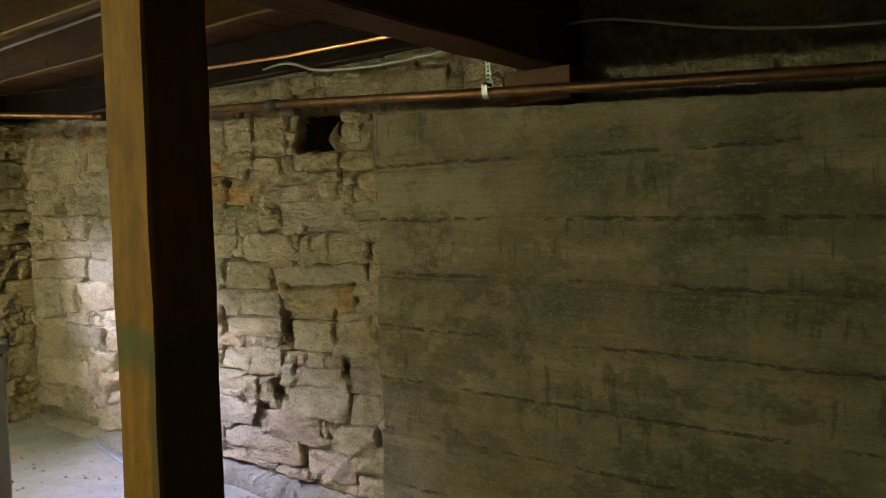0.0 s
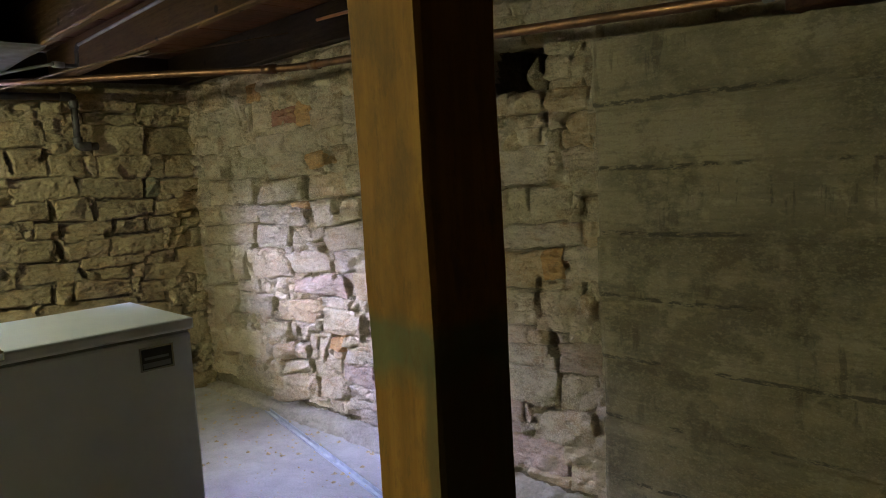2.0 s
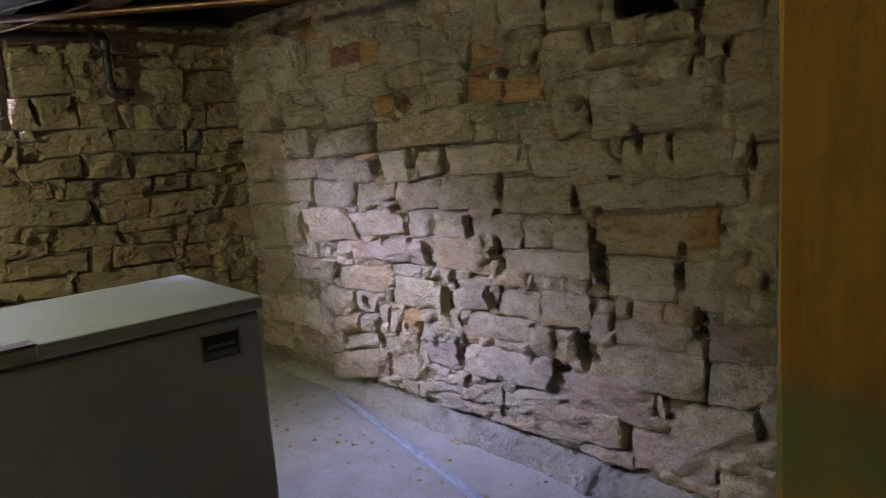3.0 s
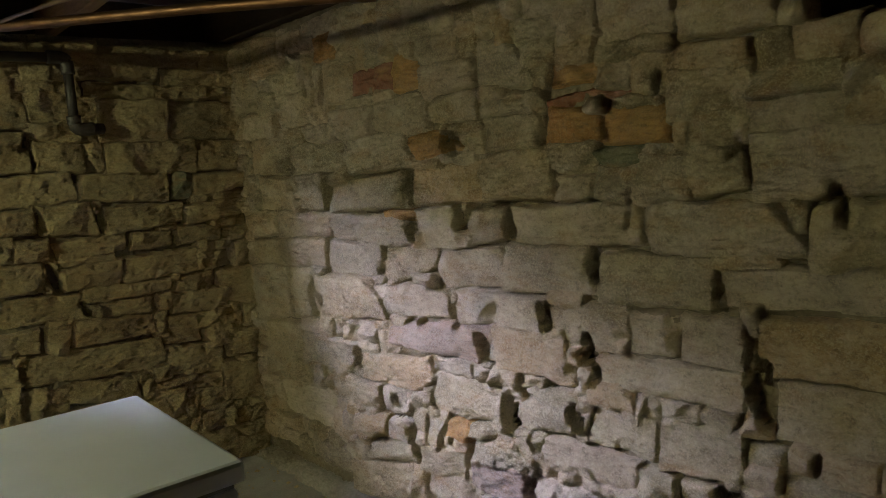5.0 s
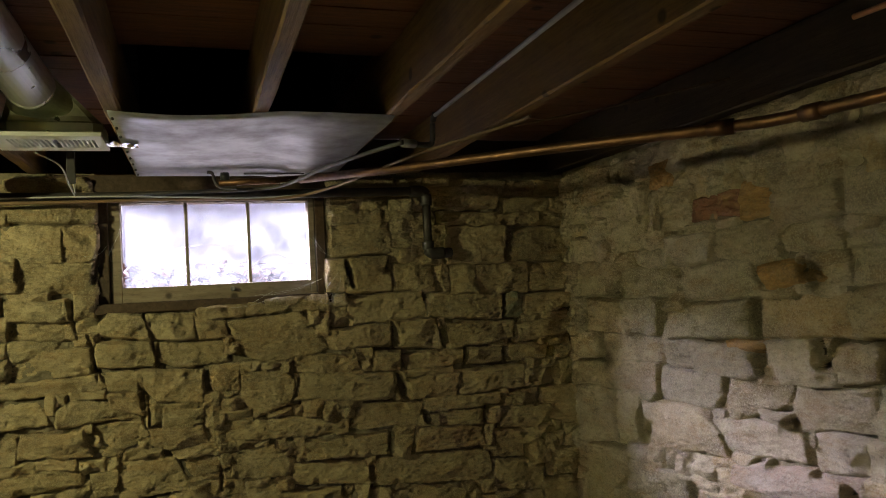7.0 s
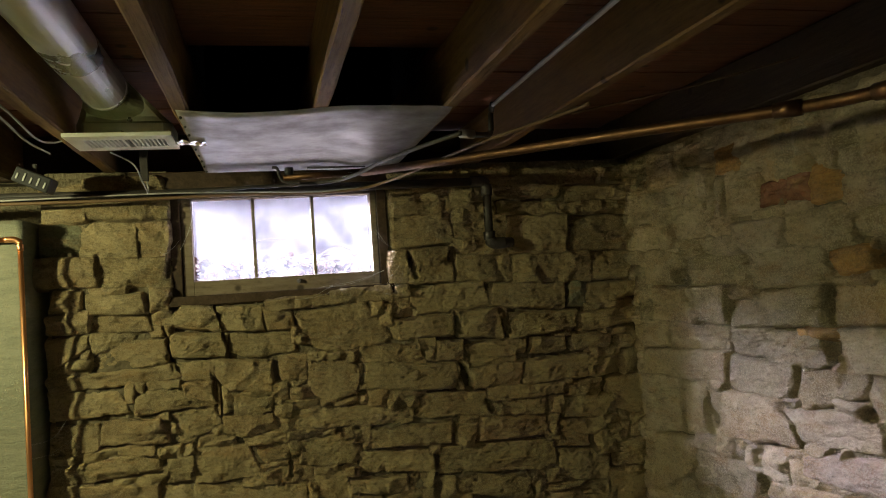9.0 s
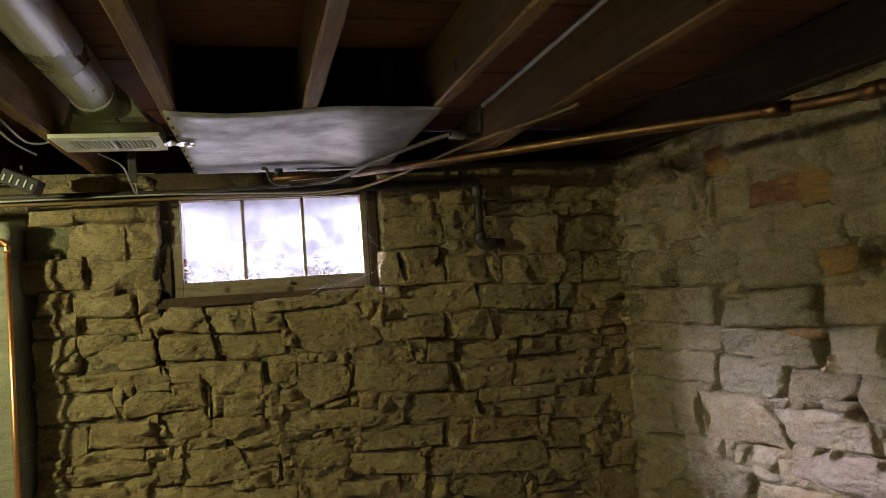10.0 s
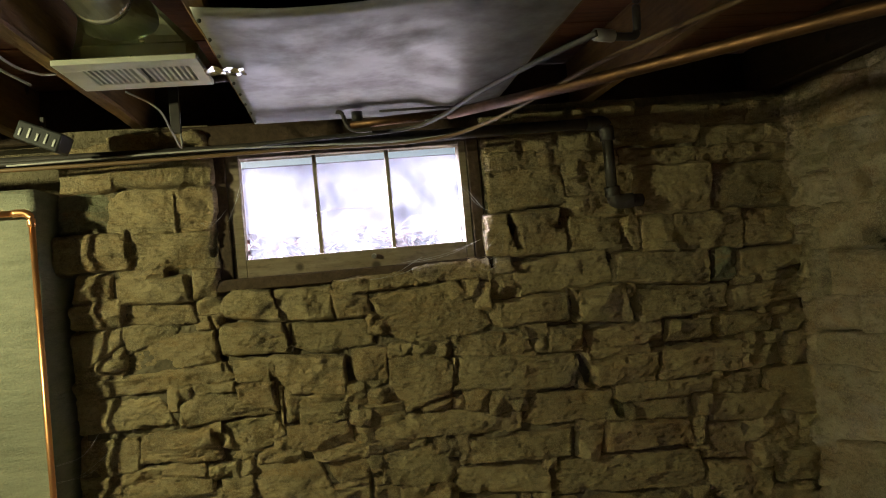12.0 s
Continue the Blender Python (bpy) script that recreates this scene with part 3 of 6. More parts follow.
stone(WINDOW_SIDE, (-0.13, 1.52), (0.09, 1.51), (0.10, 1.44), (-0.12, 1.45))
stone(WINDOW_SIDE, (0.90, 1.47), (1.17, 1.49), (1.17, 1.42), (0.90, 1.42))
stone(WINDOW_SIDE, (1.26, 1.45), (1.62, 1.48), (1.64, 1.36), (1.29, 1.35))
stone(WINDOW_SIDE, (0.61, 1.45), (0.90, 1.47), (0.90, 1.42), (0.61, 1.41))
stone(WINDOW_SIDE, (1.67, 1.46), (2.03, 1.45), (2.02, 1.33), (1.65, 1.36))
stone(WINDOW_SIDE, (-0.29, 1.44), (-0.12, 1.46), (-0.13, 1.37), (-0.29, 1.38))
stone(WINDOW_SIDE, (-0.11, 1.45), (0.10, 1.43), (0.13, 1.36), (-0.12, 1.37))
stone(WINDOW_SIDE, (2.06, 1.45), (2.15, 1.44), (2.14, 1.33), (2.05, 1.34), rock=MOSS_ROCK)
stone(WINDOW_SIDE, (0.20, 1.40), (0.25, 1.45), (0.38, 1.44), (0.41, 1.34), (0.21, 1.37))
stone(WINDOW_SIDE, (0.40, 1.44), (0.59, 1.43), (0.59, 1.33), (0.40, 1.34))
stone(WINDOW_SIDE, (2.16, 1.43), (2.41, 1.43), (2.42, 1.37), (2.15, 1.33))
stone(WINDOW_SIDE, (0.60, 1.42), (0.72, 1.39), (0.72, 1.32), (0.61, 1.33))
stone(WINDOW_SIDE, (0.74, 1.38), (1.04, 1.41), (1.17, 1.25), (1.13, 1.23), (0.89, 1.20), (0.78, 1.26))
stone(WINDOW_SIDE, (-0.29, 1.35), (-0.13, 1.36), (-0.13, 1.31), (-0.28, 1.22))
stone(WINDOW_SIDE, (-0.12, 1.36), (0.07, 1.35), (0.04, 1.32), (-0.11, 1.27))
stone(WINDOW_SIDE, (1.51, 1.34), (1.68, 1.34), (1.71, 1.21), (1.49, 1.23))
stone(WINDOW_SIDE, (1.17, 1.32), (1.45, 1.33), (1.46, 1.24), (1.18, 1.24))
stone(WINDOW_SIDE, (0.21, 1.33), (0.41, 1.32), (0.43, 1.23), (0.21, 1.24))
stone(WINDOW_SIDE, (-0.11, 1.27), (0.06, 1.32), (0.18, 1.32), (0.18, 1.21), (-0.12, 1.21))
stone(WINDOW_SIDE, (0.43, 1.32), (0.71, 1.30), (0.73, 1.22), (0.53, 1.21), (0.44, 1.25))
stone(WINDOW_SIDE, (2.11, 1.29), (2.41, 1.31), (2.41, 1.24), (2.10, 1.21))
stone(WINDOW_SIDE, (1.74, 1.31), (2.09, 1.31), (2.08, 1.23), (1.74, 1.20))
stone(WINDOW_SIDE, (1.02, 1.22), (1.28, 1.20), (1.32, 1.12), (1.02, 1.15))
stone(WINDOW_SIDE, (0.35, 1.21), (0.62, 1.18), (0.62, 1.06), (0.43, 1.08))
stone(WINDOW_SIDE, (1.38, 1.20), (1.50, 1.20), (1.49, 1.12), (1.37, 1.13))
stone(WINDOW_SIDE, (0.65, 1.20), (0.77, 1.20), (0.77, 1.09), (0.67, 1.10))
stone(WINDOW_SIDE, (1.52, 1.18), (1.82, 1.20), (1.81, 1.13), (1.55, 1.11))
stone(WINDOW_SIDE, (-0.29, 1.18), (0.21, 1.20), (0.23, 1.15), (-0.28, 1.13))
stone(WINDOW_SIDE, (2.05, 1.19), (2.26, 1.18), (2.24, 1.12), (2.06, 1.12))
stone(WINDOW_SIDE, (1.85, 1.18), (2.02, 1.18), (2.02, 1.12), (1.84, 1.12))
stone(WINDOW_SIDE, (2.29, 1.16), (2.42, 1.17), (2.42, 1.11), (2.29, 1.11))
stone(WINDOW_SIDE, (0.78, 1.15), (0.87, 1.17), (1.01, 1.13), (0.99, 1.02), (0.83, 0.97), (0.78, 1.06))
stone(WINDOW_SIDE, (1.02, 1.14), (1.46, 1.10), (1.47, 0.99), (1.01, 1.03))
stone(WINDOW_SIDE, (0.24, 1.12), (0.37, 1.12), (0.37, 1.03), (0.25, 1.07))
stone(WINDOW_SIDE, (-0.29, 1.12), (-0.03, 1.11), (0.02, 1.02), (-0.29, 1.02))
stone(WINDOW_SIDE, (2.30, 1.08), (2.41, 1.11), (2.42, 0.99), (2.31, 0.98))
stone(WINDOW_SIDE, (0.05, 1.07), (0.09, 1.11), (0.21, 1.10), (0.36, 1.02), (0.05, 1.01))
stone(WINDOW_SIDE, (0.39, 1.10), (0.48, 1.06), (0.47, 0.99), (0.39, 0.98))
stone(WINDOW_SIDE, (1.80, 1.08), (2.13, 1.08), (2.12, 0.99), (1.79, 0.98))
stone(WINDOW_SIDE, (1.54, 1.07), (1.78, 1.08), (1.77, 0.98), (1.55, 0.98))
stone(WINDOW_SIDE, (2.18, 1.07), (2.27, 1.06), (2.28, 0.99), (2.17, 0.98))
stone(WINDOW_SIDE, (0.18, 0.99), (0.36, 1.01), (0.39, 0.94), (0.28, 0.88))
stone(WINDOW_SIDE, (-0.29, 0.99), (-0.10, 0.98), (-0.10, 0.88), (-0.30, 0.86))
stone(WINDOW_SIDE, (-0.08, 0.98), (0.14, 0.98), (0.17, 0.88), (-0.09, 0.90))
stone(WINDOW_SIDE, (1.61, 0.98), (1.99, 0.96), (1.99, 0.92), (1.61, 0.91))
stone(WINDOW_SIDE, (2.23, 0.96), (2.41, 0.97), (2.41, 0.78), (2.23, 0.83))
stone(WINDOW_SIDE, (1.24, 0.87), (1.31, 0.97), (1.51, 0.96), (1.60, 0.95), (1.58, 0.85))
stone(WINDOW_SIDE, (2.05, 0.96), (2.20, 0.97), (2.19, 0.89), (2.06, 0.90))
stone(WINDOW_SIDE, (0.40, 0.96), (0.61, 0.95), (0.63, 0.88), (0.47, 0.87), (0.42, 0.89))
stone(WINDOW_SIDE, (0.70, 0.95), (0.98, 0.95), (1.24, 0.91), (1.23, 0.85), (0.71, 0.88))
stone(WINDOW_SIDE, (0.21, 0.95), (0.28, 0.92), (0.26, 0.87), (0.21, 0.88))
stone(WINDOW_SIDE, (1.68, 0.90), (1.91, 0.90), (1.92, 0.83), (1.68, 0.84))
stone(WINDOW_SIDE, (1.99, 0.89), (2.26, 0.88), (2.26, 0.78), (1.99, 0.80))
stone(WINDOW_SIDE, (0.28, 0.84), (0.49, 0.83), (0.56, 0.70), (0.28, 0.69))
stone(WINDOW_SIDE, (-0.16, 0.82), (0.13, 0.84), (0.13, 0.77), (-0.16, 0.75))
stone(WINDOW_SIDE, (1.57, 0.84), (1.89, 0.81), (1.90, 0.73), (1.56, 0.73))
stone(WINDOW_SIDE, (1.05, 0.83), (1.42, 0.83), (1.41, 0.74), (1.05, 0.76))
stone(WINDOW_SIDE, (0.73, 0.82), (0.90, 0.83), (1.00, 0.76), (0.97, 0.69), (0.72, 0.72))
stone(WINDOW_SIDE, (0.51, 0.82), (0.67, 0.82), (0.68, 0.76), (0.58, 0.74))
stone(WINDOW_SIDE, (1.46, 0.82), (1.55, 0.81), (1.52, 0.70), (1.45, 0.73))
stone(WINDOW_SIDE, (0.17, 0.80), (0.27, 0.81), (0.27, 0.71), (0.16, 0.70))
stone(WINDOW_SIDE, (1.96, 0.78), (2.09, 0.77), (2.10, 0.65), (1.95, 0.67))
stone(WINDOW_SIDE, (-0.30, 0.75), (0.12, 0.70), (0.12, 0.60), (-0.30, 0.65))
stone(WINDOW_SIDE, (0.99, 0.74), (1.30, 0.72), (1.34, 0.62), (0.99, 0.66))
stone(WINDOW_SIDE, (1.36, 0.72), (1.92, 0.69), (1.93, 0.56), (1.35, 0.60))
stone(WINDOW_SIDE, (0.12, 0.70), (0.28, 0.68), (0.28, 0.58), (0.12, 0.60))
stone(WINDOW_SIDE, (0.28, 0.68), (0.74, 0.63), (0.74, 0.52), (0.28, 0.58))
stone(WINDOW_SIDE, (2.23, 0.64), (2.39, 0.67), (2.41, 0.54), (2.24, 0.54))
stone(WINDOW_SIDE, (1.95, 0.64), (2.20, 0.61), (2.20, 0.47), (1.94, 0.51))
stone(WINDOW_SIDE, (0.94, 0.62), (1.19, 0.61), (1.21, 0.53), (0.93, 0.57))
stone(WINDOW_SIDE, (1.51, 0.57), (1.78, 0.53), (1.80, 0.44), (1.50, 0.49))
stone(WINDOW_SIDE, (2.20, 0.51), (2.41, 0.48), (2.41, 0.30), (2.20, 0.33))
stone(LONG_SIDE, (-5.15, 2.02), (-4.94, 1.99), (-4.88, 1.85), (-5.18, 1.85))
stone(LONG_SIDE, (-4.65, 1.95), (-4.47, 1.96), (-4.51, 1.85), (-4.64, 1.86), rock=ORANGE_ROCK)
stone(LONG_SIDE, (-2.96, 1.88), (-2.73, 1.86), (-2.73, 1.68), (-2.96, 1.69))
stone(LONG_SIDE, (-3.21, 1.87), (-2.98, 1.86), (-2.98, 1.71), (-3.21, 1.71))
stone(LONG_SIDE, (-4.58, 1.85), (-4.39, 1.83), (-4.39, 1.68), (-4.59, 1.68))
stone(LONG_SIDE, (-4.09, 1.80), (-4.02, 1.79), (-3.96, 1.74), (-3.98, 1.68), (-4.10, 1.68), rock=ORANGE_ROCK)
stone(LONG_SIDE, (-3.66, 1.79), (-3.50, 1.74), (-3.44, 1.63), (-3.66, 1.65))
stone(LONG_SIDE, (-4.37, 1.77), (-4.26, 1.78), (-4.11, 1.78), (-4.11, 1.69), (-4.38, 1.70), rock=BRICK)
stone(LONG_SIDE, (-5.34, 1.77), (-5.19, 1.76), (-5.19, 1.71), (-5.34, 1.72))
stone(LONG_SIDE, (-4.97, 1.75), (-4.67, 1.75), (-4.69, 1.62), (-4.99, 1.61))
stone(LONG_SIDE, (-5.35, 1.69), (-5.16, 1.68), (-5.16, 1.57), (-5.35, 1.58))
stone(LONG_SIDE, (-5.16, 1.68), (-5.02, 1.67), (-5.02, 1.56), (-5.16, 1.57))
stone(LONG_SIDE, (-3.37, 1.67), (-3.21, 1.66), (-3.20, 1.62), (-3.37, 1.62), rock=ORANGE_ROCK)
stone(LONG_SIDE, (-4.23, 1.65), (-3.94, 1.66), (-3.94, 1.53), (-4.05, 1.53), (-4.24, 1.56))
stone(LONG_SIDE, (-2.55, 1.66), (-2.40, 1.66), (-2.40, 1.60), (-2.55, 1.60))
stone(LONG_SIDE, (-3.91, 1.64), (-3.67, 1.64), (-3.68, 1.56), (-3.94, 1.56))
stone(LONG_SIDE, (-4.55, 1.64), (-4.26, 1.64), (-4.28, 1.54), (-4.57, 1.54))
stone(LONG_SIDE, (-3.39, 1.58), (-3.10, 1.60), (-3.10, 1.58), (-3.27, 1.57), (-3.39, 1.56), rock=BRICK)
stone(LONG_SIDE, (-5.22, 1.57), (-4.93, 1.56), (-4.93, 1.42), (-5.24, 1.42))
stone(LONG_SIDE, (-3.39, 1.56), (-3.22, 1.53), (-3.21, 1.46), (-3.40, 1.45), rock=ORANGE_ROCK)
stone(LONG_SIDE, (-3.68, 1.55), (-3.42, 1.55), (-3.43, 1.46), (-3.67, 1.45))
stone(LONG_SIDE, (-3.20, 1.54), (-3.02, 1.53), (-3.00, 1.45), (-3.20, 1.45), rock=ORANGE_ROCK)
stone(LONG_SIDE, (-4.89, 1.53), (-4.50, 1.54), (-4.47, 1.43), (-4.88, 1.41))
stone(LONG_SIDE, (-4.46, 1.54), (-4.08, 1.54), (-4.03, 1.42), (-4.43, 1.40))
stone(LONG_SIDE, (-4.03, 1.51), (-3.88, 1.52), (-3.76, 1.47), (-3.99, 1.44), rock=ORANGE_ROCK)
stone(LONG_SIDE, (-2.79, 1.45), (-2.37, 1.46), (-2.37, 1.33), (-2.79, 1.30))
stone(LONG_SIDE, (-3.65, 1.43), (-3.39, 1.45), (-3.38, 1.31), (-3.65, 1.30))
stone(LONG_SIDE, (-3.23, 1.43), (-3.09, 1.43), (-3.09, 1.40), (-3.21, 1.39), rock=MOSS_ROCK)
stone(LONG_SIDE, (-2.95, 1.43), (-2.82, 1.42), (-2.81, 1.33), (-2.95, 1.31))
stone(LONG_SIDE, (-4.04, 1.40), (-3.70, 1.42), (-3.67, 1.30), (-4.04, 1.28))
stone(LONG_SIDE, (-4.54, 1.36), (-4.08, 1.40), (-4.06, 1.28), (-4.58, 1.25))
stone(LONG_SIDE, (-4.86, 1.40), (-4.60, 1.40), (-4.62, 1.26), (-4.83, 1.26))
stone(LONG_SIDE, (-5.21, 1.40), (-4.94, 1.38), (-4.90, 1.25), (-5.24, 1.23))
stone(LONG_SIDE, (-3.36, 1.36), (-3.23, 1.36), (-3.23, 1.31), (-3.36, 1.30))
stone(LONG_SIDE, (-2.51, 1.29), (-2.28, 1.31), (-2.28, 1.18), (-2.51, 1.16))
stone(LONG_SIDE, (-2.65, 1.28), (-2.51, 1.29), (-2.51, 1.16), (-2.65, 1.15))
stone(LONG_SIDE, (-3.56, 1.27), (-3.12, 1.29), (-3.08, 1.19), (-3.54, 1.17))
stone(LONG_SIDE, (-3.07, 1.29), (-2.75, 1.29), (-2.67, 1.20), (-2.67, 1.18), (-3.06, 1.17))
stone(LONG_SIDE, (-4.02, 1.26), (-3.83, 1.27), (-3.76, 1.19), (-3.77, 1.15), (-3.97, 1.13))
stone(LONG_SIDE, (-3.74, 1.26), (-3.59, 1.27), (-3.56, 1.18), (-3.75, 1.16))
stone(LONG_SIDE, (-4.21, 1.25), (-4.03, 1.26), (-4.04, 1.24), (-4.21, 1.23), rock=ORANGE_ROCK)
stone(LONG_SIDE, (-4.59, 1.24), (-4.39, 1.24), (-4.41, 1.15), (-4.61, 1.14))
stone(LONG_SIDE, (-5.06, 1.24), (-4.62, 1.24), (-4.63, 1.15), (-5.08, 1.12))
stone(LONG_SIDE, (-5.32, 1.23), (-5.09, 1.24), (-5.09, 1.14), (-5.32, 1.12))
stone(LONG_SIDE, (-4.39, 1.23), (-4.09, 1.23), (-4.08, 1.14), (-4.41, 1.11))
stone(LONG_SIDE, (-2.87, 1.13), (-2.23, 1.17), (-2.23, 1.09), (-2.87, 1.05))
stone(LONG_SIDE, (-3.59, 1.15), (-3.27, 1.17), (-3.27, 1.10), (-3.26, 1.04), (-3.60, 1.02))
stone(LONG_SIDE, (-3.23, 1.15), (-2.89, 1.16), (-2.90, 1.11), (-2.88, 1.04), (-3.24, 1.02))
stone(LONG_SIDE, (-3.92, 1.12), (-3.63, 1.14), (-3.62, 1.03), (-3.92, 1.00))
stone(LONG_SIDE, (-4.23, 1.11), (-3.93, 1.13), (-3.93, 1.07), (-4.25, 0.97))
stone(LONG_SIDE, (-5.33, 1.10), (-4.64, 1.13), (-4.67, 1.02), (-5.33, 0.99))
stone(LONG_SIDE, (-4.63, 1.12), (-4.26, 1.12), (-4.26, 1.07), (-4.30, 1.01), (-4.64, 0.99))
stone(LONG_SIDE, (-2.42, 1.05), (-2.33, 1.06), (-2.33, 0.95), (-2.42, 0.94), rock=ORANGE_ROCK)
stone(LONG_SIDE, (-2.77, 1.02), (-2.43, 1.05), (-2.43, 0.92), (-2.77, 0.90))
stone(LONG_SIDE, (-2.98, 1.01), (-2.83, 1.01), (-2.79, 0.90), (-2.99, 0.90))
stone(LONG_SIDE, (-3.42, 0.99), (-3.16, 1.01), (-3.17, 0.88), (-3.38, 0.87), (-3.43, 0.91))
stone(LONG_SIDE, (-3.14, 0.99), (-3.00, 1.00), (-3.01, 0.90), (-3.14, 0.89))
stone(LONG_SIDE, (-3.64, 1.00), (-3.44, 1.00), (-3.45, 0.91), (-3.64, 0.90))
stone(LONG_SIDE, (-3.83, 0.99), (-3.66, 1.00), (-3.65, 0.91), (-3.85, 0.88))
stone(LONG_SIDE, (-4.37, 0.96), (-3.94, 1.00), (-3.88, 0.95), (-3.89, 0.89), (-4.20, 0.86))
stone(LONG_SIDE, (-4.99, 0.99), (-4.81, 0.99), (-4.75, 0.80), (-4.99, 0.76))
stone(LONG_SIDE, (-4.79, 0.97), (-4.37, 0.99), (-4.26, 0.92), (-4.24, 0.85), (-4.71, 0.80))
stone(LONG_SIDE, (-5.33, 0.97), (-5.01, 0.99), (-5.02, 0.76), (-5.35, 0.71))
stone(LONG_SIDE, (-2.46, 0.89), (-2.24, 0.92), (-2.24, 0.77), (-2.46, 0.74))
stone(LONG_SIDE, (-3.66, 0.89), (-3.38, 0.91), (-3.32, 0.76), (-3.65, 0.76))
stone(LONG_SIDE, (-4.20, 0.82), (-3.66, 0.89), (-3.70, 0.86), (-3.75, 0.76), (-4.21, 0.76), rock=RED_ROCK)
stone(LONG_SIDE, (-2.75, 0.88), (-2.49, 0.89), (-2.49, 0.76), (-2.75, 0.75))
stone(LONG_SIDE, (-3.27, 0.85), (-2.82, 0.89), (-2.82, 0.80), (-3.25, 0.78))
stone(LONG_SIDE, (-2.51, 0.73), (-2.37, 0.75), (-2.37, 0.70), (-2.51, 0.69))
stone(LONG_SIDE, (-5.26, 0.70), (-4.89, 0.74), (-4.95, 0.60), (-5.30, 0.42))
stone(LONG_SIDE, (-3.04, 0.72), (-2.82, 0.74), (-2.82, 0.63), (-3.04, 0.59))
stone(LONG_SIDE, (-2.71, 0.73), (-2.53, 0.74), (-2.53, 0.68), (-2.71, 0.67))
stone(LONG_SIDE, (-3.53, 0.71), (-3.34, 0.73), (-3.34, 0.69), (-3.53, 0.67))
stone(LONG_SIDE, (-2.36, 0.70), (-2.17, 0.73), (-2.17, 0.61), (-2.36, 0.59), rock=RED_ROCK)
stone(LONG_SIDE, (-3.26, 0.72), (-3.08, 0.72), (-3.05, 0.61), (-3.30, 0.60))
stone(LONG_SIDE, (-4.42, 0.68), (-4.01, 0.72), (-3.98, 0.66), (-4.09, 0.59), (-4.44, 0.58))
stone(LONG_SIDE, (-4.90, 0.70), (-4.46, 0.71), (-4.53, 0.58), (-4.93, 0.57))
stone(LONG_SIDE, (-3.57, 0.66), (-3.36, 0.69), (-3.35, 0.61), (-3.55, 0.58))
stone(LONG_SIDE, (-4.00, 0.67), (-3.65, 0.68), (-3.66, 0.55), (-4.00, 0.56))
stone(LONG_SIDE, (-2.71, 0.65), (-2.44, 0.68), (-2.44, 0.60), (-2.71, 0.58))
stone(LONG_SIDE, (-4.30, 0.56), (-4.17, 0.59), (-4.16, 0.48), (-4.32, 0.46))
stone(LONG_SIDE, (-2.83, 0.56), (-2.38, 0.59), (-2.38, 0.45), (-2.83, 0.42))
stone(LONG_SIDE, (-2.36, 0.57), (-2.20, 0.59), (-2.20, 0.47), (-2.36, 0.44))
stone(LONG_SIDE, (-2.99, 0.57), (-2.88, 0.59), (-2.87, 0.49), (-2.94, 0.46), (-3.00, 0.49))
stone(LONG_SIDE, (-3.45, 0.57), (-3.13, 0.57), (-3.14, 0.51), (-3.47, 0.46))
stone(LONG_SIDE, (-3.11, 0.56), (-3.01, 0.57), (-3.01, 0.48), (-3.08, 0.46), (-3.12, 0.51))
stone(LONG_SIDE, (-4.58, 0.55), (-4.32, 0.56), (-4.34, 0.47), (-4.57, 0.45))
stone(LONG_SIDE, (-3.90, 0.52), (-3.79, 0.55), (-3.83, 0.46), (-3.92, 0.46), rock=ORANGE_ROCK)
stone(LONG_SIDE, (-3.80, 0.49), (-3.57, 0.50), (-3.56, 0.42), (-3.79, 0.41))
stone(LONG_SIDE, (-3.51, 0.42), (-2.99, 0.47), (-3.00, 0.41), (-3.03, 0.34), (-3.19, 0.32), (-3.52, 0.30))
stone(LONG_SIDE, (-5.14, 0.44), (-4.70, 0.47), (-4.70, 0.30), (-5.14, 0.29))
stone(LONG_SIDE, (-2.94, 0.42), (-2.77, 0.46), (-2.68, 0.40), (-2.89, 0.34))
stone(LONG_SIDE, (-4.28, 0.43), (-4.13, 0.46), (-4.14, 0.38), (-4.30, 0.36))
stone(LONG_SIDE, (-2.50, 0.40), (-2.20, 0.45), (-2.20, 0.32), (-2.50, 0.29))
stone(LONG_SIDE, (-2.93, 0.42), (-2.56, 0.44), (-2.56, 0.30), (-2.93, 0.28), rock=RED_ROCK)
stone(LONG_SIDE, (-4.49, 0.41), (-4.30, 0.44), (-4.31, 0.36), (-4.50, 0.33))
stone(LONG_SIDE, (-4.11, 0.38), (-3.82, 0.42), (-3.86, 0.31), (-4.10, 0.28))
stone(LONG_SIDE, (-3.79, 0.41), (-3.55, 0.42), (-3.56, 0.30), (-3.62, 0.29), (-3.80, 0.32), rock=RED_ROCK)
stone(LONG_SIDE, (-4.42, 0.31), (-4.16, 0.36), (-4.13, 0.30), (-4.43, 0.25))
stone(LONG_SIDE, (-3.27, 0.26), (-3.07, 0.32), (-2.92, 0.33), (-3.07, 0.24), (-3.26, 0.18))
stone(LONG_SIDE, (-2.34, 0.29), (-2.21, 0.32), (-2.21, 0.25), (-2.34, 0.22))
stone(LONG_SIDE, (-4.07, 0.28), (-3.83, 0.31), (-3.83, 0.19), (-4.08, 0.17))
stone(LONG_SIDE, (-2.67, 0.26), (-2.34, 0.31), (-2.34, 0.17), (-2.67, 0.13), rock=RED_ROCK)
stone(LONG_SIDE, (-3.15, 0.27), (-2.70, 0.30), (-2.70, 0.18), (-3.15, 0.15))
stone(LONG_SIDE, (-4.59, 0.18), (-4.17, 0.29), (-4.17, 0.14), (-4.59, 0.03))
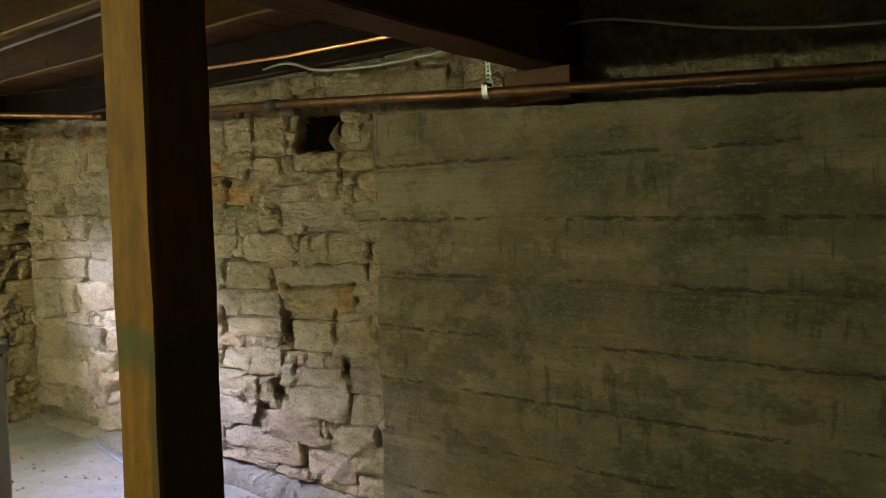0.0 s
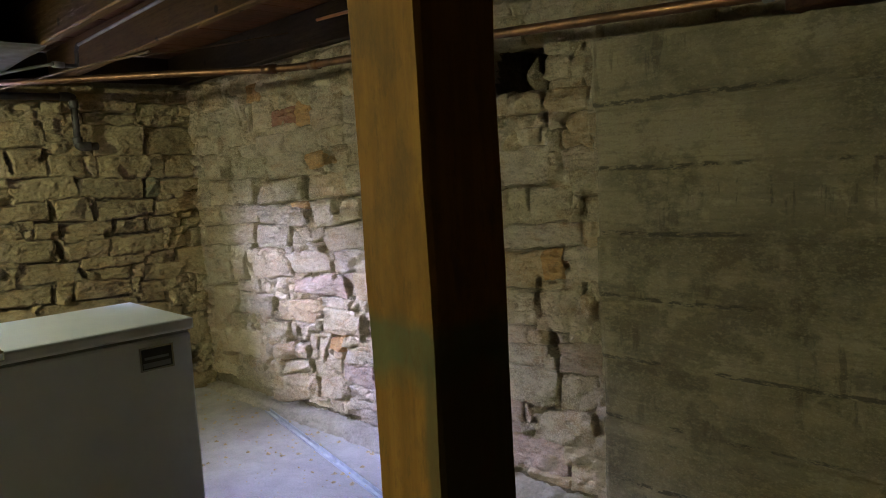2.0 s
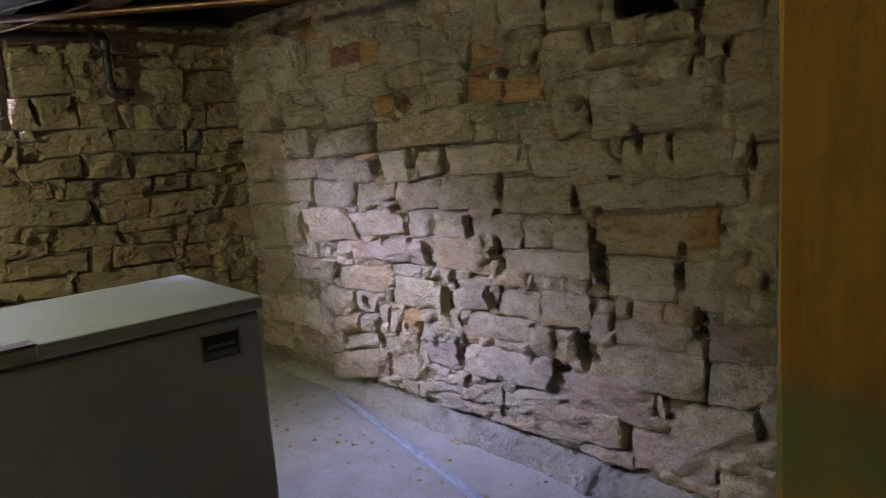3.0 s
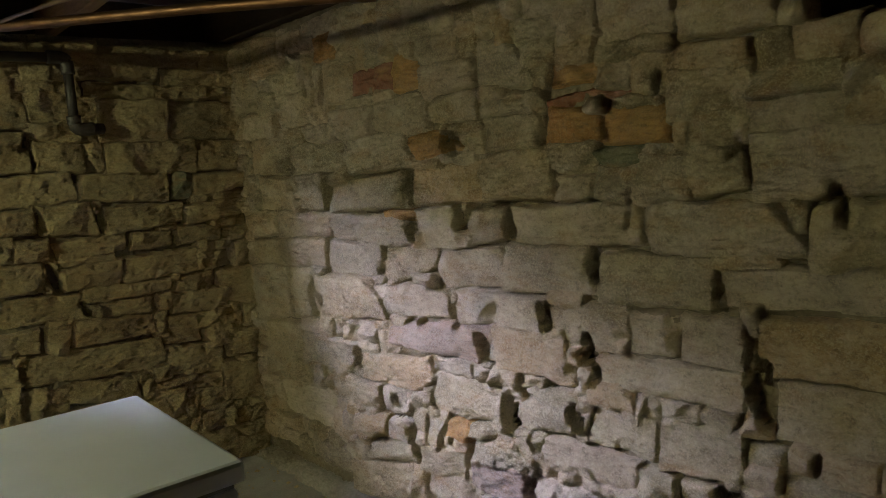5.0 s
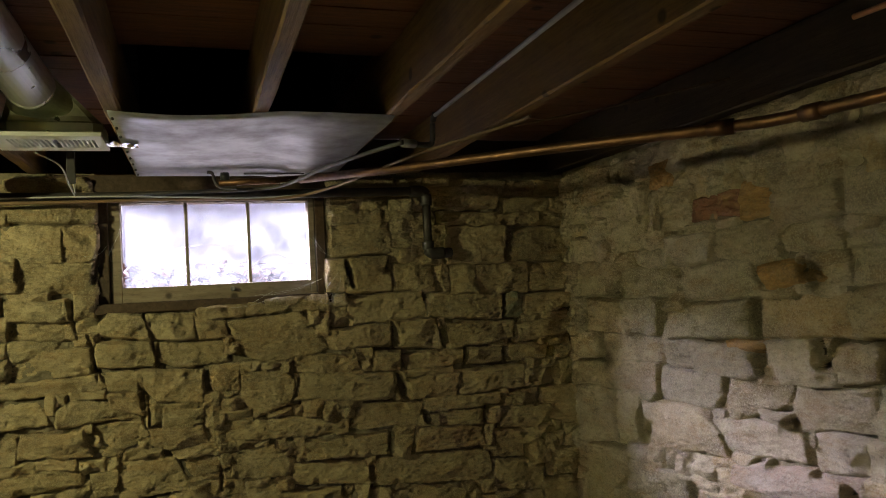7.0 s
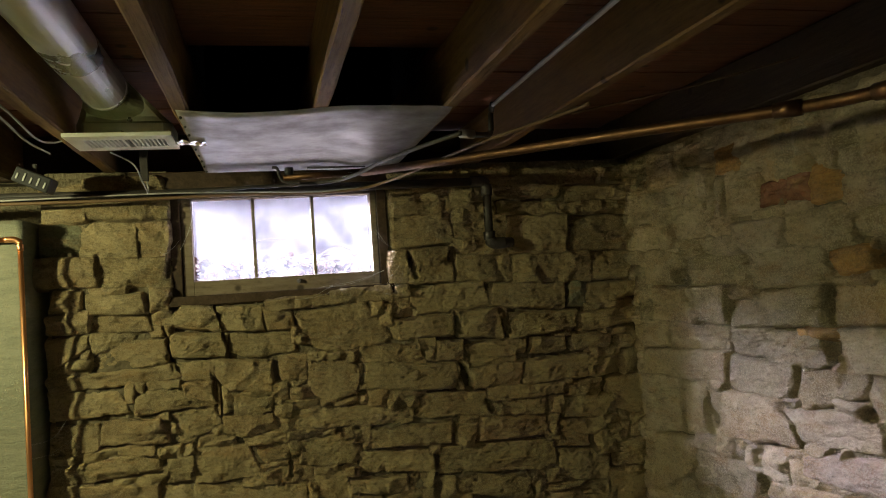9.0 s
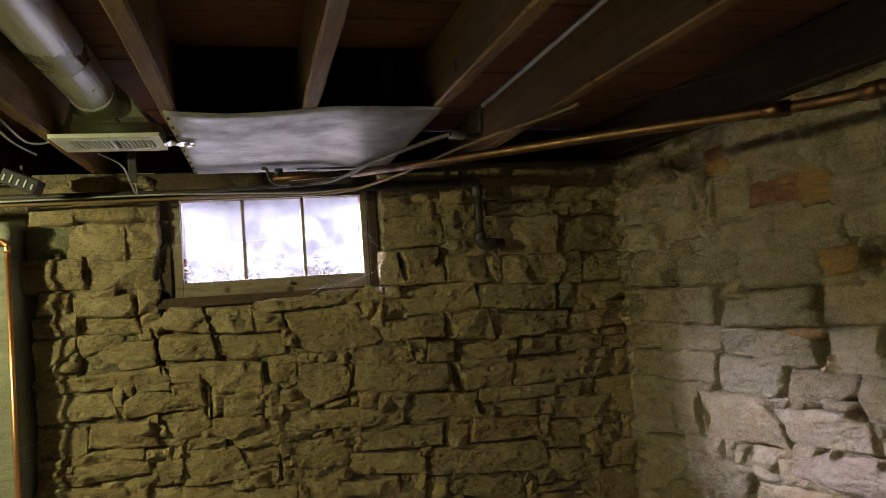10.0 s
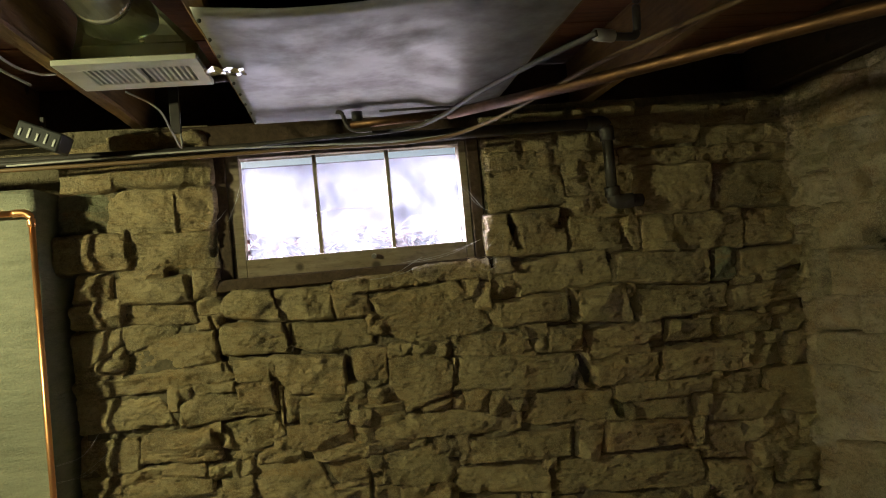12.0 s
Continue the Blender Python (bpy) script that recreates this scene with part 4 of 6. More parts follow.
stone(LONG_SIDE, (-3.55, 0.24), (-3.28, 0.29), (-3.28, 0.22), (-3.56, 0.17))
stone(LONG_SIDE, (-3.77, 0.28), (-3.60, 0.28), (-3.55, 0.23), (-3.78, 0.20))
stone(LONG_SIDE, (-2.32, 0.21), (-2.20, 0.24), (-2.20, 0.14), (-2.32, 0.12))

gap(LONG_SIDE, -4.08, 1.34, 0.041, 0.12)
gap(LONG_SIDE, -3.79, 1.24, 0.081, 0.09)
gap(LONG_SIDE, -3.57, 1.22, 0.031, 0.10)
gap(LONG_SIDE, -4.07, 1.18, 0.082, 0.07)
gap(LONG_SIDE, -3.26, 1.09, 0.029, 0.10)
gap(LONG_SIDE, -2.89, 1.07, 0.029, 0.09)
gap(LONG_SIDE, -3.87, 0.91, 0.062, 0.10)
gap(LONG_SIDE, -3.44, 0.95, 0.033, 0.09)
gap(LONG_SIDE, -3.72, 0.81, 0.072, 0.10)
gap(LONG_SIDE, -4.47, 0.65, 0.065, 0.10)
gap(LONG_SIDE, -3.29, 0.87, 0.057, 0.09)
gap(LONG_SIDE, -3.26, 0.80, 0.032, 0.07)
gap(LONG_SIDE, -3.60, 0.61, 0.076, 0.12)
gap(LONG_SIDE, -3.33, 0.65, 0.064, 0.09)
gap(LONG_SIDE, -4.23, 0.52, 0.058, 0.06)
gap(LONG_SIDE, -4.12, 0.37, 0.045, 0.12)
gap(LONG_SIDE, -3.84, 0.35, 0.058, 0.13)
gap(LONG_SIDE, -3.55, 0.39, 0.048, 0.16)
gap(LONG_SIDE, -3.82, 0.25, 0.048, 0.14)
gap(LONG_SIDE, -2.78, 0.83, 0.063, 0.13)
gap(LONG_SIDE, -2.81, 0.96, 0.023, 0.13)
gap(LONG_SIDE, -2.86, 0.52, 0.060, 0.14)
gap(LONG_SIDE, -2.97, 0.44, 0.091, 0.05)
gap(LONG_SIDE, -3.67, 1.34, 0.034, 0.11)
gap(LONG_SIDE, -3.81, 1.48, 0.049, 0.09)
gap(LONG_SIDE, -4.80, 0.87, 0.059, 0.18)
gap(LONG_SIDE, -5.70, 1.27, 0.071, 0.09)
gap(LONG_SIDE, -4.88, 1.48, 0.050, 0.12)
gap(LONG_SIDE, -4.58, 1.34, 0.035, 0.11)
gap(LONG_SIDE, -3.94, 1.59, 0.025, 0.09)
gap(LONG_SIDE, -3.13, 1.25, 0.022, 0.05)
gap(LONG_SIDE, -2.84, 1.41, 0.021, 0.04)
gap(WINDOW_SIDE, 1.51, 1.04, 0.065, 0.13)
gap(WINDOW_SIDE, 0.19, 1.28, 0.013, 0.17)
gap(WINDOW_SIDE, 0.37, 1.11, 0.018, 0.10)
gap(WINDOW_SIDE, 1.48, 1.29, 0.038, 0.10)
gap(WINDOW_SIDE, 2.04, 1.15, 0.023, 0.05)
gap(WINDOW_SIDE, 1.61, 0.89, 0.055, 0.06)
gap(WINDOW_SIDE, 0.44, 1.27, 0.012, 0.10)
gap(WINDOW_SIDE, 1.02, 1.09, 0.015, 0.10)
gap(WINDOW_SIDE, 0.40, 1.03, 0.014, 0.14)
gap(WINDOW_SIDE, 0.21, 1.65, 0.031, 0.14)
gap(WINDOW_SIDE, 1.73, 1.27, 0.017, 0.11)
gap(WINDOW_SIDE, 2.30, 1.04, 0.018, 0.11)
gap(WINDOW_SIDE, 1.34, 0.66, 0.027, 0.08)
gap(WINDOW_SIDE, 0.68, 0.72, 0.019, 0.10)
gap(WINDOW_SIDE, -0.08, 1.65, 0.021, 0.09)
gap(WINDOW_SIDE, 1.47, 1.62, 0.038, 0.08)
gap(WINDOW_SIDE, 1.28, 1.58, 0.037, 0.12)
gap(WINDOW_SIDE, 2.06, 1.66, 0.024, 0.11)
gap(LONG_SIDE, -4.94, 1.40, 0.094, 0.13)
gap(LONG_SIDE, -4.60, 1.32, 0.035, 0.14)
gap(LONG_SIDE, -4.08, 1.35, 0.032, 0.12)
gap(LONG_SIDE, -3.68, 1.35, 0.030, 0.11)
gap(LONG_SIDE, -3.80, 1.24, 0.049, 0.07)
gap(LONG_SIDE, -4.05, 1.19, 0.070, 0.08)
gap(LONG_SIDE, -4.04, 1.49, 0.031, 0.07)
gap(LONG_SIDE, -3.85, 1.50, 0.039, 0.09)
gap(LONG_SIDE, -3.57, 1.24, 0.028, 0.10)
gap(LONG_SIDE, -4.50, 1.53, 0.041, 0.08)
gap(LONG_SIDE, -4.98, 1.64, 0.079, 0.05)
gap(LONG_SIDE, -4.85, 1.91, 0.069, 0.11)
gap(LONG_SIDE, -4.72, 1.77, 0.046, 0.08)
gap(LONG_SIDE, -4.38, 1.77, 0.031, 0.08)
gap(LONG_SIDE, -3.36, 1.33, 0.020, 0.04)
gap(LONG_SIDE, -3.23, 1.33, 0.016, 0.04)
gap(LONG_SIDE, -3.03, 1.59, 0.015, 0.06)
gap(LONG_SIDE, -2.83, 1.43, 0.022, 0.05)
gap(LONG_SIDE, -3.43, 1.53, 0.017, 0.06)
gap(LONG_SIDE, -3.93, 1.60, 0.018, 0.09)
gap(LONG_SIDE, -4.25, 1.59, 0.022, 0.08)
gap(LONG_SIDE, -4.59, 1.72, 0.026, 0.11)
gap(LONG_SIDE, -2.76, 0.86, 0.049, 0.14)
gap(LONG_SIDE, -2.45, 0.88, 0.036, 0.16)
gap(LONG_SIDE, -2.38, 0.70, 0.064, 0.10)
gap(LONG_SIDE, -2.82, 0.54, 0.063, 0.11)
gap(LONG_SIDE, -2.32, 1.04, 0.042, 0.10)
gap(LONG_SIDE, -2.49, 1.26, 0.029, 0.10)
gap(LONG_SIDE, -2.60, 1.29, 0.039, 0.09)
gap(LONG_SIDE, -2.37, 1.56, 0.052, 0.07)
gap(LONG_SIDE, -2.95, 0.44, 0.079, 0.03)
gap(LONG_SIDE, -2.99, 0.93, 0.035, 0.10)
gap(LONG_SIDE, -2.21, 1.24, 0.027, 0.12)
gap(LONG_SIDE, -2.65, 0.70, 0.032, 0.08)
gap(LONG_SIDE, -2.51, 0.42, 0.052, 0.04)


def lattice(ix, iy, seed):
    """Random values between -1 and 1 on a square lattice."""
    n = (ix.astype(np.int64) * 374761393 + iy.astype(np.int64) * 668265263 + seed * 1442695041) & 0x7FFFFFFF
    n = ((n ^ (n >> 13)) * 1274126177) & 0x7FFFFFFF
    n = n ^ (n >> 16)
    return (n & 0xFFFF) / 32767.5 - 1.0


def ripple(x, y, seed):
    ix, iy = np.floor(x), np.floor(y)
    fx, fy = x - ix, y - iy
    fx, fy = fx * fx * (3 - 2 * fx), fy * fy * (3 - 2 * fy)
    a, b = lattice(ix, iy, seed), lattice(ix + 1, iy, seed)
    c, d = lattice(ix, iy + 1, seed), lattice(ix + 1, iy + 1, seed)
    return (a * (1 - fx) + b * fx) * (1 - fy) + (c * (1 - fx) + d * fx) * fy


def rough_noise(x, y, seed, octaves=4, gain=0.55):
    total, amp = 0.0, 1.0
    for k in range(octaves):
        total = total + amp * ripple(x * 2.03 ** k + 17.3 * k, y * 2.03 ** k - 9.1 * k, seed + k)
        amp *= gain
    return total


def inset(corners, u, z):
    """Distance from the outline of a face, positive inside it."""
    inside = np.zeros(u.shape, bool)
    best = np.full(u.shape, 9.0)
    for (a, b), (c, d) in zip(corners, corners[1:] + corners[:1]):
        if abs(d - b) > 1e-9:
            inside ^= ((b > z) != (d > z)) & (u < (c - a) * (z - b) / (d - b) + a)
        ll = (c - a) ** 2 + (d - b) ** 2 + 1e-12
        t = np.clip(((u - a) * (c - a) + (z - b) * (d - b)) / ll, 0, 1)
        best = np.minimum(best, np.hypot(u - a - t * (c - a), z - b - t * (d - b)))
    return np.where(inside, best, -best)


def fill_rubble(side, u0, u1, z0, z1, blocked, seed):
    """Fills what the noted stones leave open with smaller, crooked ones."""
    rng = random.Random(seed)
    c = 0.01
    nu, nz = int((u1 - u0) / c), int((z1 - z0) / c)
    uu, zz = np.meshgrid(u0 + c * (np.arange(nu) + 0.5), z0 + c * (np.arange(nz) + 0.5), indexing="ij")
    used = np.zeros((nu, nz), bool)
    for corners, _ in stones[side]:
        used |= inset(corners, uu, zz) > -0.006
    for a, b, lo, hi in blocked:
        used |= (uu > a) & (uu < b) & (zz > lo) & (zz < hi)
    for j in range(nz):
        for i in range(nu):
            if used[i, j]:
                continue
            w, h = rng.randint(9, 24), rng.randint(5, 10)
            k = 1
            while k < w and i + k < nu and not used[i + k, j]:
                k += 1
            m = 1
            while m < h and j + m < nz and used[i:i + k, j + m].mean() < 0.15:
                m += 1
            if k < 4 or m < 3:
                used[i, j] = True
                continue
            used[i:i + k, j:j + m] = True
            a, b, lo, hi = u0 + c * i, u0 + c * (i + k), z0 + c * j, z0 + c * (j + m)
            q = 0.16 * min(b - a, hi - lo)
            stones[side].append(([(a + rng.uniform(-q, q), hi + rng.uniform(-q, q)), (a + (b - a) * rng.uniform(0.3, 0.7), hi + rng.uniform(-q, q)), (b + rng.uniform(-q, q), hi + rng.uniform(-q, q)),
                                  (b + rng.uniform(-q, q), lo + rng.uniform(-q, q)), (a + rng.uniform(-q, q), lo + rng.uniform(-q, q))], None))


WINDOW_GAP = [(WIN[0] - 0.02, WIN[1] + 0.02, WIN[2] - 0.04, 2.1)]
fill_rubble(WINDOW_SIDE, -0.29, 2.40, 0.02, 2.03, WINDOW_GAP, 3)
fill_rubble(LONG_SIDE, -2.10, -1.48, 1.80, 2.04, [], 8)
fill_rubble(LONG_SIDE, -5.40, -2.12, 0.12, 2.03, [HOLE], 5)


def wall_point(side, u, z, d):
    return (FACE_X + d, u, z) if side == WINDOW_SIDE else (u, FACE_Y - d, z)


def grid_faces(keep):
    """Quads between kept points of a grid, and the new numbers of those points."""
    nu, nz = keep.shape
    full = keep[:-1, :-1] & keep[1:, :-1] & keep[1:, 1:] & keep[:-1, 1:]
    number = np.arange(nu * nz).reshape(nu, nz)
    quads = np.stack([number[:-1, :-1][full], number[1:, :-1][full], number[1:, 1:][full], number[:-1, 1:][full]], 1)
    used = np.unique(quads)
    back = np.zeros(nu * nz, int)
    back[used] = np.arange(len(used))
    return used, back[quads]


def sheet_mesh(name, side, uu, zz, dd, keep, material, parent, centre):
    used, quads = grid_faces(keep)
    if len(quads) < 4:
        return None
    u, z, d = uu.ravel()[used], zz.ravel()[used], dd.ravel()[used]
    pts = np.stack([FACE_X + d, u, z] if side == WINDOW_SIDE else [u, FACE_Y - d, z], 1) - np.array(centre)
    ob = link_mesh(name, pts.tolist(), quads.tolist(), material, parent, True)
    ob.location = centre
    return ob


def gap_lean(u, z):
    return 0.22 * math.sin(37 * u + 53 * z) - 0.06


def stone_piece(side, spec, parent, rng, rough, material):
    """One rough-split stone: broken facets, ragged bedding steps, a worn arris that sinks into the mortar."""
    corners, _ = spec
    us, zs = [p[0] for p in corners], [p[1] for p in corners]
    a, b, lo, hi = min(us), max(us), min(zs), max(zs)
    if b - a < 0.025 or hi - lo < 0.018:
        return None
    c = 0.0058
    uu, zz = np.meshgrid(np.arange(a - 0.02, b + 0.02, c), np.arange(lo - 0.02, hi + 0.02, c), indexing="ij")
    seed = rng.randint(1, 99999)
    bent_u = uu + 0.007 * ripple(uu * 13, zz * 13, 11) + 0.0035 * ripple(uu * 42, zz * 42, seed)
    bent_z = zz + 0.006 * ripple(uu * 13, zz * 13, 12) + 0.003 * ripple(uu * 42, zz * 42, seed + 7)
    s = inset(corners, bent_u, bent_z) + 0.006
    for gu, gz, gw, gh in gaps[side]:
        if a - gw < gu < b + gw and lo - gh < gz < hi + gh:
            near = (((uu - gu - gap_lean(gu, gz) * (zz - gz)) / (0.36 * gw)) ** 2 + ((zz - gz + 0.3 * (uu - gu)) / (0.52 * gh)) ** 6) ** 0.5
            s = np.minimum(s, (near - 1) * 0.4 * gw + 0.004 * ripple(uu * 40, zz * 40, seed + 29))
    p, q = (uu - (a + b) / 2) / max(0.04, (b - a) / 2), (zz - (lo + hi) / 2) / max(0.03, (hi - lo) / 2)
    face = np.full(uu.shape, 9.0)
    for _ in range(8):
        gu, gz = rng.uniform(-1.6, 1.6), rng.uniform(-1.2, 1.2)
        face = np.minimum(face, rng.uniform(0.0, 0.8) + 0.25 * abs(gu) + gu * (p - rng.uniform(-0.8, 0.8)) + gz * (q - rng.uniform(-0.8, 0.8)) + 0.12 * ripple(uu * 20, zz * 20, seed + 3))
    d = rng.uniform(-0.003, 0.012) * rough + 0.013 * rough * (np.clip(face, -0.8, 0.5) + 0.3) + rng.uniform(-0.007, 0.007) * p + rng.uniform(-0.006, 0.006) * q
    bed = zz * rng.uniform(28, 55) + 1.3 * rough_noise(uu * 5, zz * 16, seed + 5, 3)
    step = bed - np.floor(bed)
    d = d + 0.0035 * rough * (step ** 0.6 - 0.5) * np.clip(0.5 + ripple(uu * 7, zz * 12, seed + 9), 0, 1)
    d = d + 0.0028 * rough * rough_noise(uu * 26, zz * 34, seed + 13, 3, 0.6) + 0.0014 * rough * ripple(uu * 110, zz * 130, seed + 17)
    chip = np.clip(rough_noise(uu * 12, zz * 14, seed + 21, 2) - 0.55, 0, 1)
    d = d - 0.014 * rough * np.sqrt(chip) * np.clip(1 - s / 0.05, 0, 1)
    e = np.clip(s / 0.009, 0, 1)
    d = d - 0.007 * (1 - e) ** 2 - 5.0 * np.clip(-s, 0, 0.02)
    centre = wall_point(side, (a + b) / 2, (lo + hi) / 2, 0)
    ob = sheet_mesh("stone", side, uu, zz, d, s > -0.013, material, parent, centre)
    if ob:
        ob.data.set_sharp_from_angle(angle=radians(38))
    return ob


def mortar_sheet(side, u0, u1, z0, z1, hole, depth, material, parent, seed):
    """The bedding mortar: an uneven crumbling skin, smeared over arrises here and fallen out there."""
    c = 0.007
    uu, zz = np.meshgrid(np.arange(u0, u1 + c, c), np.arange(z0, z1 + c, c), indexing="ij")
    d = depth(uu, zz) + 0.007 * rough_noise(uu * 4, zz * 5, seed, 3) + 0.005 * rough_noise(uu * 24, zz * 30, seed + 5, 3, 0.65) + 0.002 * ripple(uu * 110, zz * 110, seed + 9)
    crumb = np.clip(ripple(uu * 9, zz * 11, seed + 15) - 0.62, 0, 1)
    d = d - 0.08 * crumb
    for u, z, w, h in gaps[side]:
        r = ((uu - u - gap_lean(u, z) * (zz - z) + 0.004 * ripple(uu * 60, zz * 60, seed + 19)) / (0.62 * w + 0.003)) ** 2 + ((zz - z) / (0.56 * h)) ** 4
        d = d - 0.075 * np.exp(-r * r)
    keep = ~((uu > hole[0]) & (uu < hole[1]) & (zz > hole[2]) & (zz < hole[3]))
    return sheet_mesh("mortar", side, uu, zz, np.maximum(d, -0.058 if side == LONG_SIDE else -0.078), keep, material, parent, (0, 0, 0))


def build_stones(side, parent, rough, material, seed):
    rng = random.Random(seed)
    for spec in stones[side]:
        stone_piece(side, spec, parent, rng, rough, spec[1] or material)


def ramp_up(v, lo, hi):
    return np.clip((v - lo) / (hi - lo), 0, 1)


def north_depth(u, z):
    """Mortar stands fuller high up and towards the concrete."""
    s = ramp_up(z, 1.45, 1.75) * ramp_up(u, -4.6, -4.1)
    s = np.maximum(s, 0.6 * ramp_up(u, -2.9, -2.4) * ramp_up(z, 0.9, 1.3))
    return -0.036 + 0.012 * s


def west_depth(u, z):
    """Deep dark beds beside the window, fuller mortar low down and towards the pier."""
    return -0.040 + 0.016 * np.maximum(ramp_up(-z, -1.35, -1.1), ramp_up(-u, -0.3, 0.1)) * ramp_up(-u, -1.9, -1.2)


mortar_sheet(WINDOW_SIDE, -0.27, 2.42, 0.0, TOP, (WIN[0], WIN[1], WIN[2], 2.1), west_depth, DARK_MORTAR, wall_west, 11)
mortar_sheet(LONG_SIDE, -5.44, -2.11, 0.0, TOP, HOLE, north_depth, MORTAR, wall_north, 31)
mortar_sheet(LONG_SIDE, -2.12, -1.44, 1.74, TOP, (0, 0, 0, 0), lambda u, z: -0.012 + 0 * u, MORTAR, wall_north, 57)
mortar_sheet(LONG_SIDE, -1.22, 3.0, 1.66, 2.24, (0, 0, 0, 0), lambda u, z: -0.03 + 0.02 * rough_noise(u * 9, z * 12, 4), DARK_MORTAR, wall_north, 77)
build_stones(WINDOW_SIDE, wall_west, 1.6, ROCK, 21)
build_stones(LONG_SIDE, wall_north, 1.75, PALE_ROCK, 22)

# ---- chest freezer ----


def chest_freezer():
    x0, x1, y0, y1, top = -3.87, -3.25, -0.10, 1.335, 0.90
    f = thing("chest_freezer", "old greyed white chest freezer with a closed lid", "freezer", (-3.56, 0.62, 0))
    o = Vector(f.location)

    def span(lo, hi):
        return Vector(lo) - o, Vector(hi) - o
    boxes("body", [span((x0 + 0.012, y0 + 0.012, 0.03), (x1 - 0.012, y1 - 0.012, 0.845))], ENAMEL, f, bevel=0.012)
    boxes("plinth", [span((x0 + 0.04, y0 + 0.04, 0.0), (x1 - 0.04, y1 - 0.04, 0.035))], BLACK, f)
    boxes("seal", [span((x0 + 0.02, y0 + 0.02, 0.843), (x1 - 0.02, y1 - 0.02, 0.857))], SEAL, f)
    lid = boxes("lid", [span((x0, y0, 0.855), (x1, y1, top))], ENAMEL, f, bevel=0.010)
    boxes("handle", [span((x1 - 0.06, 0.54, 0.868), (x1 + 0.012, 0.70, 0.905))], CHROME, lid, "chrome lid handle", 0.008)
    bm = bmesh.new()
    bmesh.ops.create_cone(bm, cap_ends=True, segments=16, radius1=0.008, radius2=0.007, depth=0.012, matrix=Matrix.Translation(Vector((x1 + 0.004, 0.60, 0.855)) - o) @ Matrix.Rotation(math.pi / 2, 4, "Y"))
    part("lock", bm, CHROME, f, "small chrome lock")
    plate = boxes("name_plate", [span((x1 - 0.014, 1.125, 0.735), (x1 - 0.004, 1.242, 0.815))], BLACK, f, "black and chrome name plate", 0.002)
    y_a, y_b = 1.125, 1.242
    boxes("plate_frame", [span((x1 - 0.013, y_a - 0.004, 0.731), (x1 - 0.001, y_a + 0.003, 0.819)), span((x1 - 0.013, y_b - 0.003, 0.731), (x1 - 0.001, y_b + 0.004, 0.819)),
                          span((x1 - 0.013, y_a + 0.003, 0.812), (x1 - 0.001, y_b - 0.003, 0.819)), span((x1 - 0.013, y_a + 0.003, 0.731), (x1 - 0.001, y_b - 0.003, 0.738))], CHROME, plate)
    boxes("plate_bar", [span((x1 - 0.012, y_a + 0.008, 0.742), (x1 - 0.002, y_b - 0.008, 0.760))], SAGE, plate)
    boxes("plate_script", [span((x1 - 0.012, y_a + 0.014, 0.772), (x1 - 0.002, y_b - 0.014, 0.781))], SAGE, plate)
    return f


chest_freezer()

# ---- footing, window and what lies outside it ----


def footing():
    """A rough concrete footing along the foot of the long wall."""
    prof = [(2.322, -0.01), (2.325, 0.03), (2.330, 0.06), (2.337, 0.085), (2.345, 0.105), (2.358, 0.120), (2.375, 0.130), (2.40, 0.138), (2.46, 0.15)]
    n = 420
    verts, faces = [], []
    for i in range(n + 1):
        x = -5.44 + 3.33 * i / n
        out = 0.03 * noise.noise((x * 1.7, 0, 2)) + 0.022 * noise.noise((x * 9, 0, 5))
        grow = 0.20 + 0.42 * min(1.0, max(0.0, (x + 5.3) / 1.6))
        for k, (y, z) in enumerate(prof):
            w = 0.016 * noise.noise((x * 24, k * 0.9, 7)) + 0.010 * noise.noise((x * 60, k * 1.7, 3))
            verts.append((x, y - (out + w) * (k < 8), z * grow + (0.024 * noise.noise((x * 12, k, 1)) + 0.012 * noise.noise((x * 45, k * 1.3, 4)) if k > 0 else 0)))
    m = len(prof)
    for i in range(n):
        for k in range(m - 1):
            a = i * m + k
            faces.append((a, a + m, a + m + 1, a + 1))
    return tagged(link_mesh("footing", verts, faces, FOOTING, None, True), "rough concrete footing along the foot of the wall", "footing", kind="structure")


footing()


